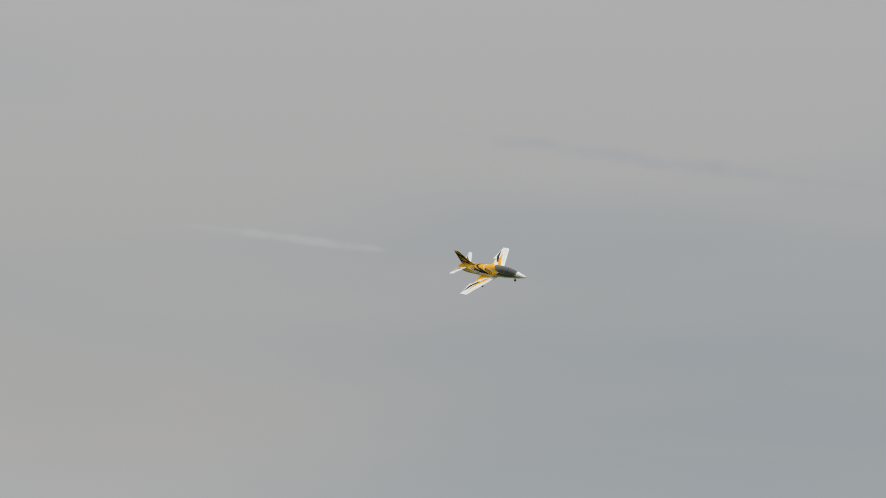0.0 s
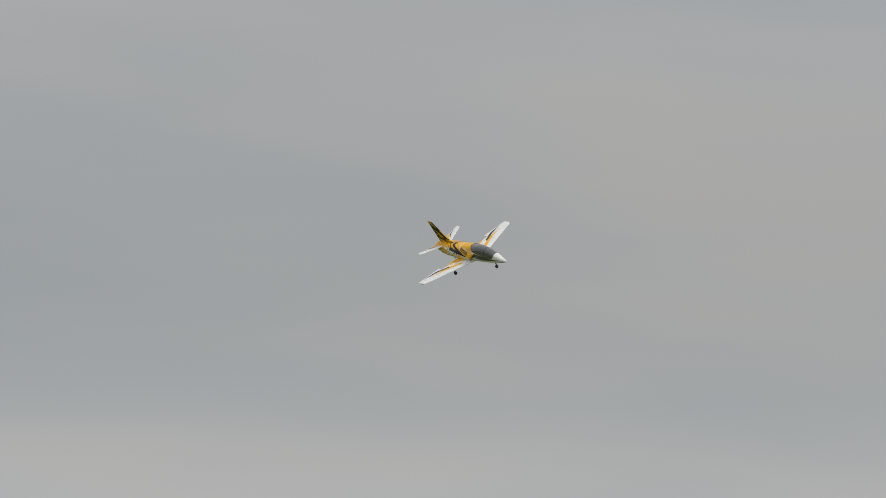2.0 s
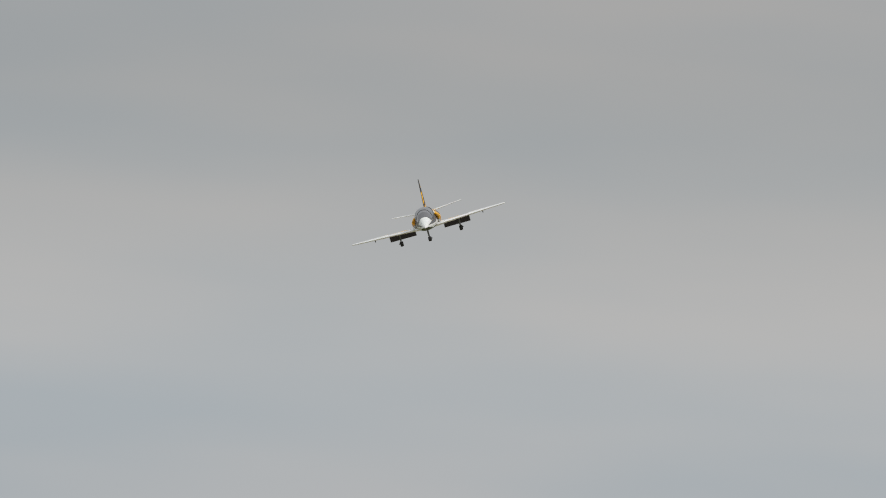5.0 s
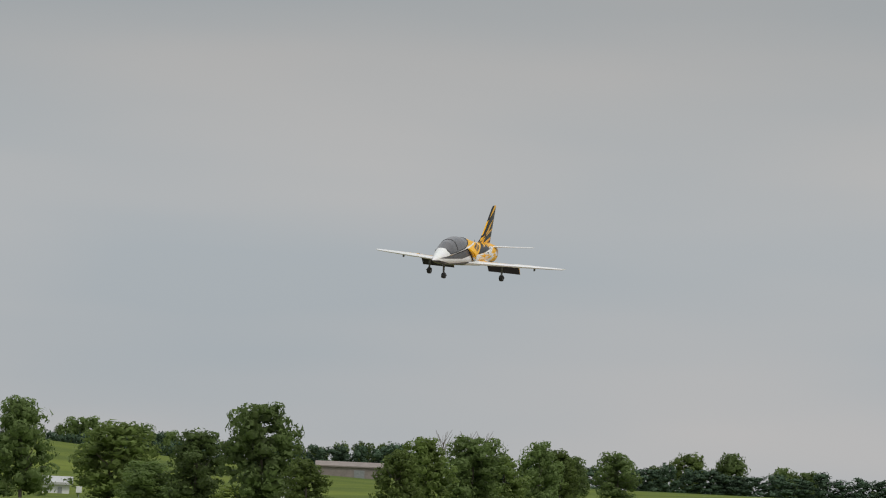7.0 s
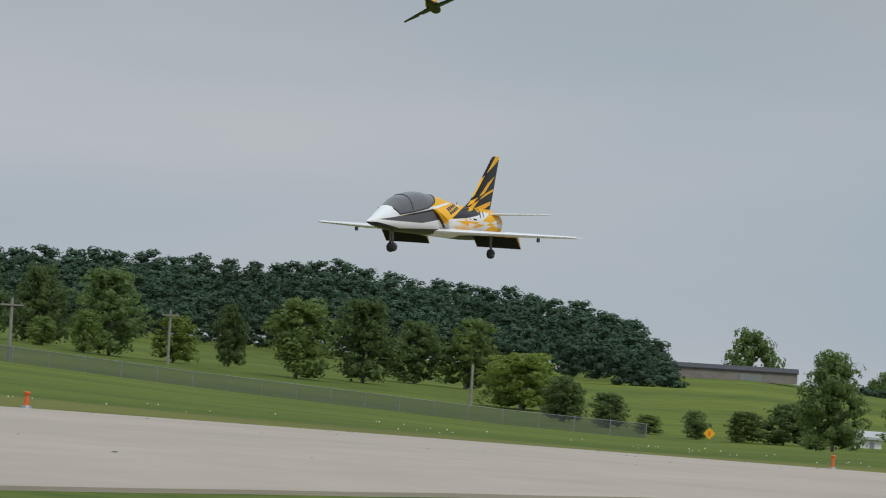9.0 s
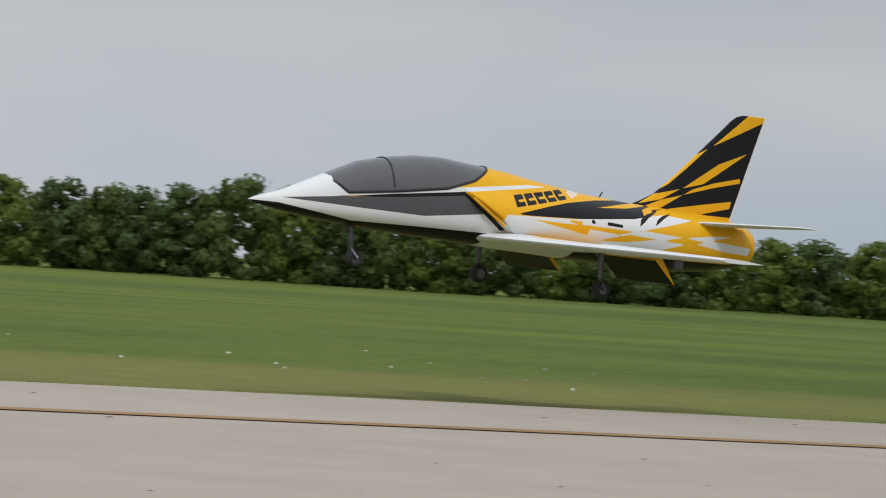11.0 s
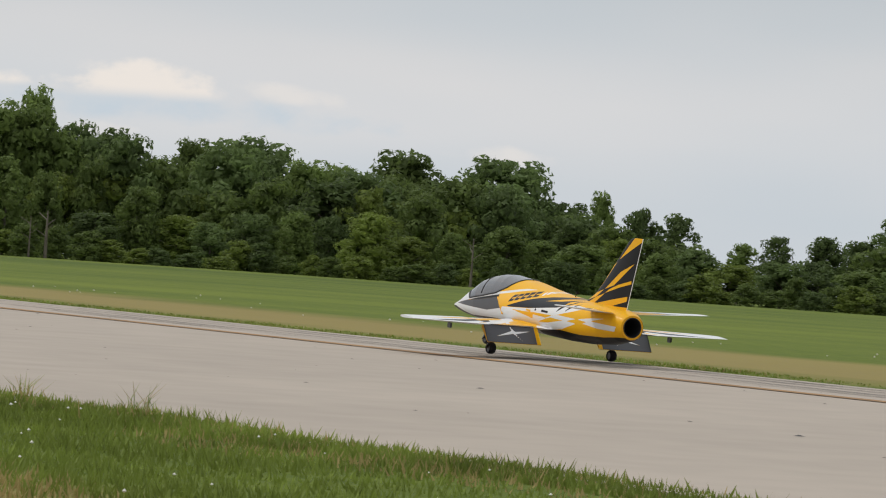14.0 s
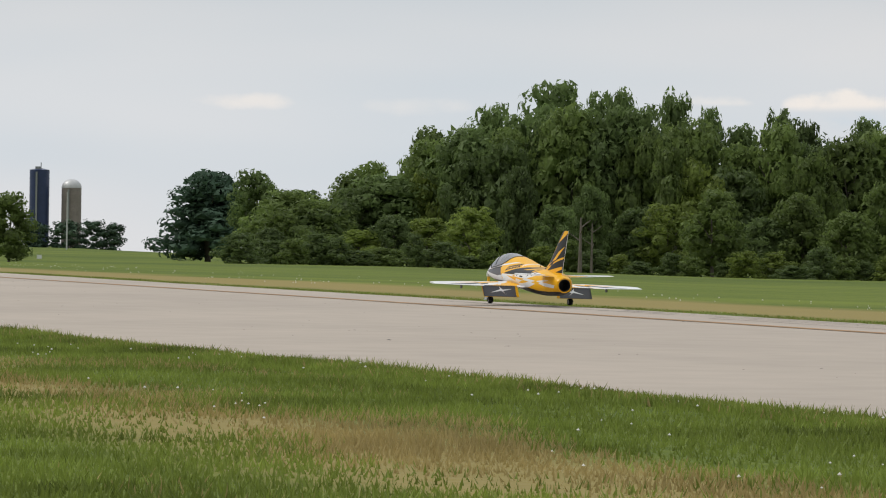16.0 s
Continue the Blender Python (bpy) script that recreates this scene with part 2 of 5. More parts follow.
def meadow_material():
    """Grass seen at a grazing angle: green, with straw-coloured bands and patches along the runway."""
    m = bpy.data.materials.new("meadow")
    m.use_nodes = True
    n, l = m.node_tree.nodes, m.node_tree.links
    p = n["Principled BSDF"]
    p.inputs["Roughness"].default_value = 0.9
    p.inputs["Specular IOR Level"].default_value = 0.15
    geo = n.new("ShaderNodeNewGeometry")
    sep = n.new("ShaderNodeSeparateXYZ")
    l.new(geo.outputs["Position"], sep.inputs[0])

    def noise_of(scale, detail=4.0, sx=1.0):
        mp = n.new("ShaderNodeMapping")
        mp.inputs["Scale"].default_value = (scale * sx, scale, scale)
        l.new(geo.outputs["Position"], mp.inputs[0])
        t = n.new("ShaderNodeTexNoise")
        t.inputs["Scale"].default_value, t.inputs["Detail"].default_value = 1.0, detail
        l.new(mp.outputs[0], t.inputs["Vector"])
        return t.outputs["Fac"]

    def math_of(op, a, b):
        k = n.new("ShaderNodeMath")
        k.operation = op
        for i, v in enumerate((a, b)):
            if isinstance(v, float):
                k.inputs[i].default_value = v
            else:
                l.new(v, k.inputs[i])
        return k.outputs[0]

    broad, mid, grain = noise_of(0.012), noise_of(0.16, 5.0, 0.8), noise_of(5.0, 4.0)
    base = n.new("ShaderNodeValToRGB")
    e = base.color_ramp.elements
    e[0].position, e[0].color = 0.38, (0.050, 0.082, 0.010, 1)
    e[1].position, e[1].color = 0.62, (0.150, 0.186, 0.023, 1)
    l.new(math_of("ADD", math_of("MULTIPLY", broad, 0.4), math_of("ADD", math_of("MULTIPLY", mid, 0.3), math_of("MULTIPLY", grain, 0.3))), base.inputs[0])
    # straw band a few metres past the far edge of the runway
    far = math_of("SUBTRACT", 1.0, math_of("DIVIDE", math_of("ABSOLUTE", math_of("SUBTRACT", sep.outputs["Y"], 19.2), 0.0), 5.2))
    far = math_of("MAXIMUM", far, 0.0)
    near = math_of("SUBTRACT", 1.0, math_of("DIVIDE", math_of("ABSOLUTE", math_of("SUBTRACT", sep.outputs["Y"], 4.2), 0.0), 1.3))
    near = math_of("MULTIPLY", math_of("MAXIMUM", near, 0.0), 0.9)
    band = math_of("MAXIMUM", far, near)
    dry = n.new("ShaderNodeMapRange")
    dry.inputs["From Min"].default_value, dry.inputs["From Max"].default_value = 0.50, 0.78
    dry.inputs["To Max"].default_value = 0.8
    l.new(math_of("ADD", math_of("MULTIPLY", band, 0.65), math_of("MULTIPLY", mid, 0.65)), dry.inputs["Value"])
    mix = n.new("ShaderNodeMix")
    mix.data_type = "RGBA"
    # the eastern half of the field is hardly dried out
    east = n.new("ShaderNodeMapRange")
    east.inputs["From Min"].default_value, east.inputs["From Max"].default_value = -4.0, 12.0
    east.inputs["To Min"].default_value, east.inputs["To Max"].default_value = 1.0, 0.35
    l.new(sep.outputs["X"], east.inputs["Value"])
    l.new(math_of("MULTIPLY", dry.outputs[0], east.outputs[0]), mix.inputs["Factor"])
    l.new(base.outputs[0], mix.inputs["A"])
    mix.inputs["B"].default_value = (0.285, 0.215, 0.080, 1)
    l.new(mix.outputs["Result"], p.inputs["Base Color"])
    b = n.new("ShaderNodeBump")
    b.inputs["Strength"].default_value, b.inputs["Distance"].default_value = 0.6, 0.05
    l.new(grain, b.inputs["Height"])
    l.new(b.outputs[0], p.inputs["Normal"])
    return m


MEADOW = meadow_material()


# ---------------------------------------------------------------- small tools
def mesh_of(name, verts, faces, mats, index=None, smooth=False):
    me = bpy.data.meshes.new(name)
    me.from_pydata([tuple(v) for v in verts], [], [tuple(f) for f in faces])
    for m in (mats if isinstance(mats, (list, tuple)) else [mats]):
        me.materials.append(m)
    if index is not None:
        me.polygons.foreach_set("material_index", np.asarray(index, dtype=np.int32))
    if smooth:
        me.polygons.foreach_set("use_smooth", np.ones(len(me.polygons), dtype=bool))
    me.update()
    return me


def part(name, bm, mat, parent, label="", smooth=True):
    """Links a bmesh or a mesh as one mesh object under a thing or a part."""
    if isinstance(bm, bpy.types.Mesh):
        me = bm
    else:
        me = bpy.data.meshes.new(name)
        bmesh.ops.recalc_face_normals(bm, faces=bm.faces)
        bm.to_mesh(me)
        bm.free()
        me.materials.append(mat)
        if smooth:
            me.polygons.foreach_set("use_smooth", np.ones(len(me.polygons), dtype=bool))
            me.set_sharp_from_angle(angle=radians(35))
    ob = new(name, me)
    ob.parent = parent
    return tagged(ob, label)


def thing(name, label, category, group="", kind=""):
    return tagged(new(name), label, category, group, kind)


def box(sx, sy, sz, at=(0, 0, 0), turn=None, bevel=0.0):
    bm = bmesh.new()
    bmesh.ops.create_cube(bm, size=1, matrix=Matrix.Translation(at) @ (turn or Matrix()) @ Matrix.Diagonal((sx, sy, sz, 1)))
    if bevel:
        bmesh.ops.bevel(bm, geom=bm.edges[:], offset=bevel, segments=2, affect="EDGES", clamp_overlap=True)
    return bm


def rod(a, b, r0, r1=None, n=12, bm=None):
    """A tapered round bar from a to b."""
    bm = bm or bmesh.new()
    a, b = Vector(a), Vector(b)
    q = (b - a).to_track_quat("Z", "Y").to_matrix().to_4x4()
    bmesh.ops.create_cone(bm, cap_ends=True, segments=n, radius1=r0, radius2=r0 if r1 is None else r1, depth=(b - a).length,
                          matrix=Matrix.Translation((a + b) / 2) @ q)
    return bm


def ring(profile, n=32, axis="X"):
    """A solid of revolution from (along, radius) pairs."""
    v, f = [], []
    for s, r in profile:
        for i in range(n):
            a = 2 * math.pi * i / n
            c, d = r * math.cos(a), r * math.sin(a)
            v.append({"X": (s, c, d), "Y": (c, s, d), "Z": (c, d, s)}[axis])
    for k in range(len(profile) - 1):
        for i in range(n):
            j = (i + 1) % n
            f.append((k * n + i, k * n + j, (k + 1) * n + j, (k + 1) * n + i))
    bm = bmesh.new()
    vs = [bm.verts.new(p) for p in v]
    for q in f:
        bm.faces.new([vs[i] for i in q])
    return bm


# ---------------------------------------------------------------- ground
FAR_Y, STRIPE_Y, NEAR_Y = 15.6, 13.65, 6.85


def edge_bow(x):
    """How far the worn near edge of the runway strays from its line."""
    return np.interp(x, [-60, -34, -25, -18, -15, -12, -8, -5, 12, 26, 60], [-0.72, -0.72, -0.28, 0.0, 0.05, 0.26, 0.5, 0.5, 0.5, -3.6, -4.5])


def runway_z(x):
    x = np.minimum(x, 90.0)
    return -0.04 * ((x - 18.0) + np.sqrt((x - 18.0) ** 2 + 36)) / 2


# elevation of the land, seen from the eye, at 400, 1000 and 3000 m
LAND = [(-180, -0.4, -0.2, -0.1), (-110, -0.9, -0.9, -1.2), (-80, -1.55, -1.52, -1.9), (-74.5, -1.75, -1.5, -1.9),
        (-72, -1.9, -1.36, -1.8), (-69, -1.92, -1.08, -1.6), (-67.8, -1.93, -1.1, -1.6), (-66, -1.86, -1.15, -1.5), (-62.2, -1.63, -1.0, -1.35),
        (-60, -1.46, -0.92, -1.3), (-58.3, -1.3, -0.85, -1.2), (-55, -1.12, -0.75, -1.1), (-52.2, -1.03, -0.62, -0.9), (-49.8, -0.95, -0.5, -0.8), (-47, -0.9, -0.5, -0.8),
        (-30, -1.0, -0.7, -1.0), (0, -1.05, -0.8, -1.0), (28, -1.22, -1.16, -1.3), (31, -1.19, -1.13, -1.3), (35.5, -1.12, -1.06, -1.2), (39.5, -1.02, -0.96, -1.1),
        (42, -0.93, -0.87, -1.0), (44, -0.87, -0.81, -0.95), (46, -0.81, -0.75, -0.9), (47.5, -0.71, -0.65, -0.8), (51.5, -0.74, -0.68, -0.8), (54, -0.61, -0.55, -0.7), (57, -0.52, -0.46, -0.6),
        (60, -0.5, -0.44, -0.55), (65, -0.45, -0.4, -0.5), (70, -0.42, -0.37, -0.45), (74, -0.34, -0.29, -0.4), (76.5, -0.33, -0.24, -0.3), (78, -0.33, -0.2, -0.18), (90, -0.2, -0.1, -0.06),
        (180, -0.4, -0.2, -0.1)]
LAND_A = [r[0] for r in LAND]


def land_z(az, r):
    """Height of the ground at an azimuth in degrees and a distance."""
    x, y = -r * math.sin(radians(az)), r * math.cos(radians(az))
    if y <= FAR_Y + 0.4:
        near = float(runway_z(x)) - 0.015
        if r < 150:
            return near
        return near + (EYE + r * math.tan(radians(np.interp(az, LAND_A, [q[1] for q in LAND]))) - near) * min(1, (r - 150) / 600)
    re = min(FAR_Y / max(0.05, math.cos(radians(az))), 160.0)
    ze = float(runway_z(-re * math.sin(radians(az)))) - 0.03
    el = [float(np.interp(az, LAND_A, [q[k] for q in LAND])) for k in (1, 2, 3)]
    rs = [re, 400.0, 1000.0, 3000.0, 6000.0]
    el.append(el[-1])
    zs = [ze] + [EYE + d * math.tan(radians(e)) for d, e in zip(rs[1:], el)]
    return float(np.interp(r, rs, zs))


def land_r(az, el, lo=60.0):
    """Distance at which the ground shows at an elevation."""
    hi = 2900.0
    for _ in range(40):
        mid = (lo + hi) / 2
        if math.degrees(math.atan2(land_z(az, mid) - EYE, mid)) < el:
            lo = mid
        else:
            hi = mid
    return lo


def spot(az, r, dz=0.0):
    return Vector((-r * math.sin(radians(az)), r * math.cos(radians(az)), land_z(az, r) + dz))


def build_ground():
    azs = np.arange(-180, 180, 0.75)
    rs = [0.0] + list(np.geomspace(1.0, 4800, 150))
    v, f = [(0, 0, float(runway_z(0.0)) - 0.015)], []
    n = len(azs)
    for r in rs[1:]:
        for a in azs:
            v.append((-r * math.sin(radians(a)), r * math.cos(radians(a)), land_z(a, r)))
    for k in range(len(rs) - 2):
        for i in range(n):
            j = (i + 1) % n
            f.append((1 + k * n + i, 1 + k * n + j, 1 + (k + 1) * n + j, 1 + (k + 1) * n + i))
    for i in range(n):
        f.append((0, 1 + (i + 1) % n, 1 + i))
    g = new("ground", mesh_of("ground", v, f, MEADOW, smooth=True))
    tagged(g, "mown green airfield meadow with straw-coloured dry bands", "ground", kind="structure")


def strip(name, y0, y1, lift, mat, x0=-260, x1=88, step=2.0, thick=0.0, wobble=0.0, worn=False):
    xs = np.arange(x0, x1 + 0.01, step)
    v, f = [], []
    for i, x in enumerate(xs):
        z = float(runway_z(x)) + lift
        w0 = wobble * noise.noise((x * 0.35, y0, 1.0)) + wobble * 0.5 * noise.noise((x * 1.9, y0, 3.0))
        w1 = wobble * noise.noise((x * 0.35, y1, 5.0)) + wobble * 0.5 * noise.noise((x * 1.9, y1, 7.0))
        if worn:
            w0 += float(edge_bow(x))
            w1 += float(np.interp(x, [-60, -12, 5], [-0.5, -0.45, 0.0]))
        v += [(x, y0 + w0, z), (x, y1 + w1, z)]
        if thick:
            v += [(x, y0 + w0, z - thick), (x, y1 + w1, z - thick)]
    k = 4 if thick else 2
    for i in range(len(xs) - 1):
        a, b = i * k, (i + 1) * k
        f.append((a, b, b + 1, a + 1))
        if thick:
            f += [(a + 2, b + 2, b, a), (a + 1, b + 1, b + 3, a + 3)]
    return new(name, mesh_of(name, v, f, mat))


def build_runway():
    r = strip("runway", NEAR_Y, FAR_Y, 0.0, CONCRETE, thick=0.25, wobble=0.06, step=0.5, worn=True)
    tagged(r, "pale weathered concrete runway with faded edge stripe", "runway", kind="structure")
    s = strip("trim_edge_stripe", STRIPE_Y - 0.09, STRIPE_Y + 0.07, 0.004, STRIPE, wobble=0.012, step=0.5, x1=15)
    tagged(s, "faded orange painted line along the runway edge", "road marking", kind="structure")
    for k, (y, w, x0, x1) in enumerate(((14.1, 0.012, -34, -4), (14.3, 0.016, -40, 4), (14.6, 0.012, -50, 6), (14.85, 0.016, -44, 2))):
        c = strip("trim_crack_seal", y - w, y + w, 0.004, TAR, x0=x0, x1=x1, wobble=0.035, step=0.25)
        tagged(c, "dark tar line sealing a crack in the runway", "crack sealant", kind="structure")


build_ground()
build_runway()


# ---------------------------------------------------------------- the jets
GREY_SIDE = [(1.122, 0.022), (0.637, 0.079), (0.268, 0.122), (0.181, 0.072), (0.144, 0.048), (0.498, 0.007), (0.791, 0.013)]
WHITE_BAND = [(0.144, 0.048), (-0.002, 0.052), (-0.206, 0.059), (-0.446, 0.082), (-0.528, 0.086), (-0.613, 0.101), (-0.708, 0.116), (-0.861, 0.105), (-0.724, 0.074), (-0.58, 0.044), (-0.52, 0.034), (-0.277, 0.039), (-0.137, 0.037), (-0.019, 0.04), (0.025, 0.041), (-0.213, 0.008), (-0.329, -0.015), (-0.051, -0.046), (0.188, -0.042)]
SWOOSH = [(0.102, 0.053), (-0.078, 0.099), (-0.181, 0.121), (-0.24, 0.13), (-0.358, 0.145), (-0.543, 0.158), (-0.652, 0.176), (-0.773, 0.214), (-0.855, 0.202), (-0.752, 0.142), (-0.689, 0.131), (-0.6, 0.1), (-0.528, 0.086), (-0.271, 0.065), (-0.206, 0.061), (-0.002, 0.054)]
SLASH = [(-0.675, 0.16), (-0.494, 0.139), (-0.332, 0.115), (-0.511, 0.126), (-0.655, 0.145)]
CHECK_WHITE = [(-0.279, 0.025), (-0.438, 0.015), (-0.506, 0.03), (-0.587, 0.041), (-0.792, 0.03), (-0.701, 0.014), (-0.653, 0.011), (-0.808, 0.003), (-0.629, -0.044), (-0.468, -0.06), (-0.259, -0.064)]
DIAMOND_A = [(-0.33, -0.018), (-0.494, 0.02), (-0.65, 0.01), (-0.466, -0.014)]
DIAMOND_B = [(-0.701, 0.008), (-0.795, 0.028), (-0.899, 0.021), (-0.809, 0.001)]
SHOULDER = [(0.721, 0.085), (0.294, 0.142), (-0.005, 0.177), (-0.12, 0.178), (0.117, 0.147), (0.273, 0.127)]
CANOPY = [(0.899, 0.111), (0.843, 0.069), (0.62, 0.095), (0.396, 0.127), (0.262, 0.169), (0.128, 0.245), (0.128, 0.342), (0.933, 0.274)]
FIN_TOP = [(-1.193, 0.58), (-1.296, 0.581), (-1.274, 0.553), (-1.012, 0.429), (-1.093, 0.496)]
FIN_EDGE = [(-0.988, 0.416), (-0.886, 0.359), (-0.795, 0.299), (-0.704, 0.232), (-0.596, 0.19), (-0.485, 0.167), (-0.612, 0.166), (-0.707, 0.195), (-0.8, 0.249), (-0.889, 0.325)]
RAY_A = [(-1.206, 0.414), (-1.051, 0.355), (-0.87, 0.237), (-0.978, 0.265)]
RAY_B = [(-1.179, 0.305), (-1.032, 0.272), (-0.925, 0.238), (-0.878, 0.211), (-1.034, 0.253), (-1.181, 0.285)]
RAY_C = [(-1.145, 0.204), (-0.986, 0.178), (-0.823, 0.149), (-0.632, 0.108), (-0.827, 0.11), (-0.99, 0.139), (-1.139, 0.173)]
ROOT_A = [(-0.859, 0.234), (-0.735, 0.202), (-0.652, 0.155), (-0.764, 0.182)]
ROOT_B = [(-0.875, 0.21), (-0.764, 0.18), (-0.637, 0.129), (-0.757, 0.143)]
LETTER_LOW, LETTER_TOP = ((0.093, 0.081), (-0.205, 0.138)), ((0.088, 0.13), (-0.194, 0.175))


def letter_block(k0, k1, h0, h1):
    """A slanted block between two shares of the lettering's length and height."""
    def at(k, h):
        return tuple((1 - h) * (a + (b - a) * k) + h * (c + (d - c) * k) for a, b, c, d in zip(*LETTER_LOW, *LETTER_TOP))
    return [at(k0, h0), at(k0, h1), at(k1, h1), at(k1, h0)]


BARS = [letter_block(k / 5 + 0.005, k / 5 + 0.175, 0.0, 1.0) for k in range(5)]
SLITS = [letter_block(k / 5 + 0.06, k / 5 + 0.18, 0.38, 0.58) for k in range(5)]
SMALL_BARS = [[(-0.228, 0.143), (-0.219, 0.165), (-0.232, 0.171), (-0.248, 0.15)], [(-0.256, 0.152), (-0.241, 0.173), (-0.266, 0.181), (-0.274, 0.158)], [(-0.281, 0.16), (-0.281, 0.183), (-0.306, 0.19), (-0.295, 0.166)]]
SPONSOR = [[(-0.178, 0.053), (-0.24, 0.052), (-0.242, 0.042), (-0.18, 0.044)], [(-0.296, 0.066), (-0.311, 0.057), (-0.301, 0.046), (-0.286, 0.054)], [(-0.372, 0.062), (-0.455, 0.057), (-0.456, 0.044), (-0.373, 0.048)]]
GREY_TOP = [(0.917, 0.047), (0.638, 0.083), (0.276, 0.126), (0.25, 0.112), (0.635, 0.069)]
SPIKE_A = [(-0.694, 0.132), (-0.606, 0.11), (-0.562, 0.086), (-0.548, 0.055), (-0.61, 0.096)]
SPIKE_B = [(-0.762, 0.126), (-0.698, 0.111), (-0.659, 0.093), (-0.636, 0.064), (-0.696, 0.098)]
CHECK_YEL = [(-0.662, 0.142), (-0.601, 0.127), (-0.588, 0.104), (-0.653, 0.117)]
TAIL_WHITE_A = [(-0.802, 0.03), (-0.954, 0.048), (-1.088, 0.055), (-0.958, 0.031), (-0.909, 0.021)]
TAIL_WHITE_B = [(-0.87, 0.008), (-0.946, 0.029), (-1.2, 0.014), (-1.188, -0.018), (-1.037, -0.012)]
BELLY_F = [(1.133, 0), (0.811, -0.042), (0.512, -0.038), (0.185, -0.037)]
BELLY_R = [(-0.256, -0.068), (-0.599, -0.051), (-0.823, -0.066), (-1.072, -0.062), (-1.187, -0.052)]


# station, bottom, top, half width, height of the widest line
BODY = [(1.25, 0, 0.001, 0.001, 0), (1.22, -0.012, 0.014, 0.014, 0), (1.10, -0.032, 0.050, 0.050, 0.0), (0.955, -0.05, 0.112, 0.085, 0.01),
        (0.754, -0.067, 0.199, 0.115, 0.015), (0.60, -0.075, 0.232, 0.13, 0.02), (0.485, -0.08, 0.247, 0.14, 0.02), (0.374, -0.083, 0.251, 0.148, 0.02),
        (0.206, -0.09, 0.237, 0.158, 0.025), (0.06, -0.098, 0.222, 0.165, 0.03), (-0.118, -0.103, 0.196, 0.17, 0.03), (-0.342, -0.112, 0.168, 0.178, 0.02),
        (-0.565, -0.12, 0.152, 0.178, 0.01), (-0.79, -0.12, 0.144, 0.168, 0.008), (-1.01, -0.105, 0.135, 0.142, 0.008), (-1.16, -0.08, 0.116, 0.112, 0.015),
        (-1.22, -0.062, 0.096, 0.088, 0.018), (-1.238, -0.054, 0.088, 0.078, 0.017)]
BX = [-s[0] for s in BODY]


def body_at(x):
    return [float(np.interp(-x, BX, [s[k] for s in BODY])) for k in (1, 2, 3, 4)]


def lip(z):
    return 0.285 - 1.45 * (0.10 - z)


def body_point(x, th):
    zb, zt, hw, zm = body_at(x)
    c, s = math.cos(th), math.sin(th)
    y = hw * math.copysign(abs(c) ** 0.85, c)
    z = zm + (zt - zm) * s ** 0.95 if s >= 0 else zm - (zm - zb) * (-s) ** 0.8
    # air intake cheeks stand out from the sides and fade into the tail
    k = min(1.0, max(0.0, (lip(z) - x) / 0.012)) * min(1.0, max(0.0, (x + 0.75) / 0.9)) * max(0.0, 1 - ((z - 0.035) / 0.105) ** 2)
    return (x, y + math.copysign(0.052 * k, y) if abs(y) > 1e-4 else y, z)


def reach(poly, x, z):
    """Signed distance to a polygon, positive inside, for arrays of points."""
    best = np.full(len(x), 1e9)
    ins = np.zeros(len(x), bool)
    n = len(poly)
    for i in range(n):
        (x0, z0), (x1, z1) = poly[i], poly[i - 1]
        dx, dz = x1 - x0, z1 - z0
        k = np.clip(((x - x0) * dx + (z - z0) * dz) / (dx * dx + dz * dz + 1e-12), 0, 1)
        best = np.minimum(best, np.hypot(x - x0 - k * dx, z - z0 - k * dz))
        if z0 != z1:
            ins ^= ((z0 > z) != (z1 > z)) & (x < dx * (z - z0) / dz + x0)
    return np.where(ins, best, -best)


class Livery:
    """Colour fields of a painted skin: each is positive where its colour shows, on a yellow ground."""

    def __init__(self, n):
        self.f = {k: np.full(n, -1.0) for k in ("black", "white", "grey")}

    def lay(self, colour, s):
        for k in self.f:
            self.f[k] = np.maximum(self.f[k], s) if k == colour else np.minimum(self.f[k], -s)
        return self


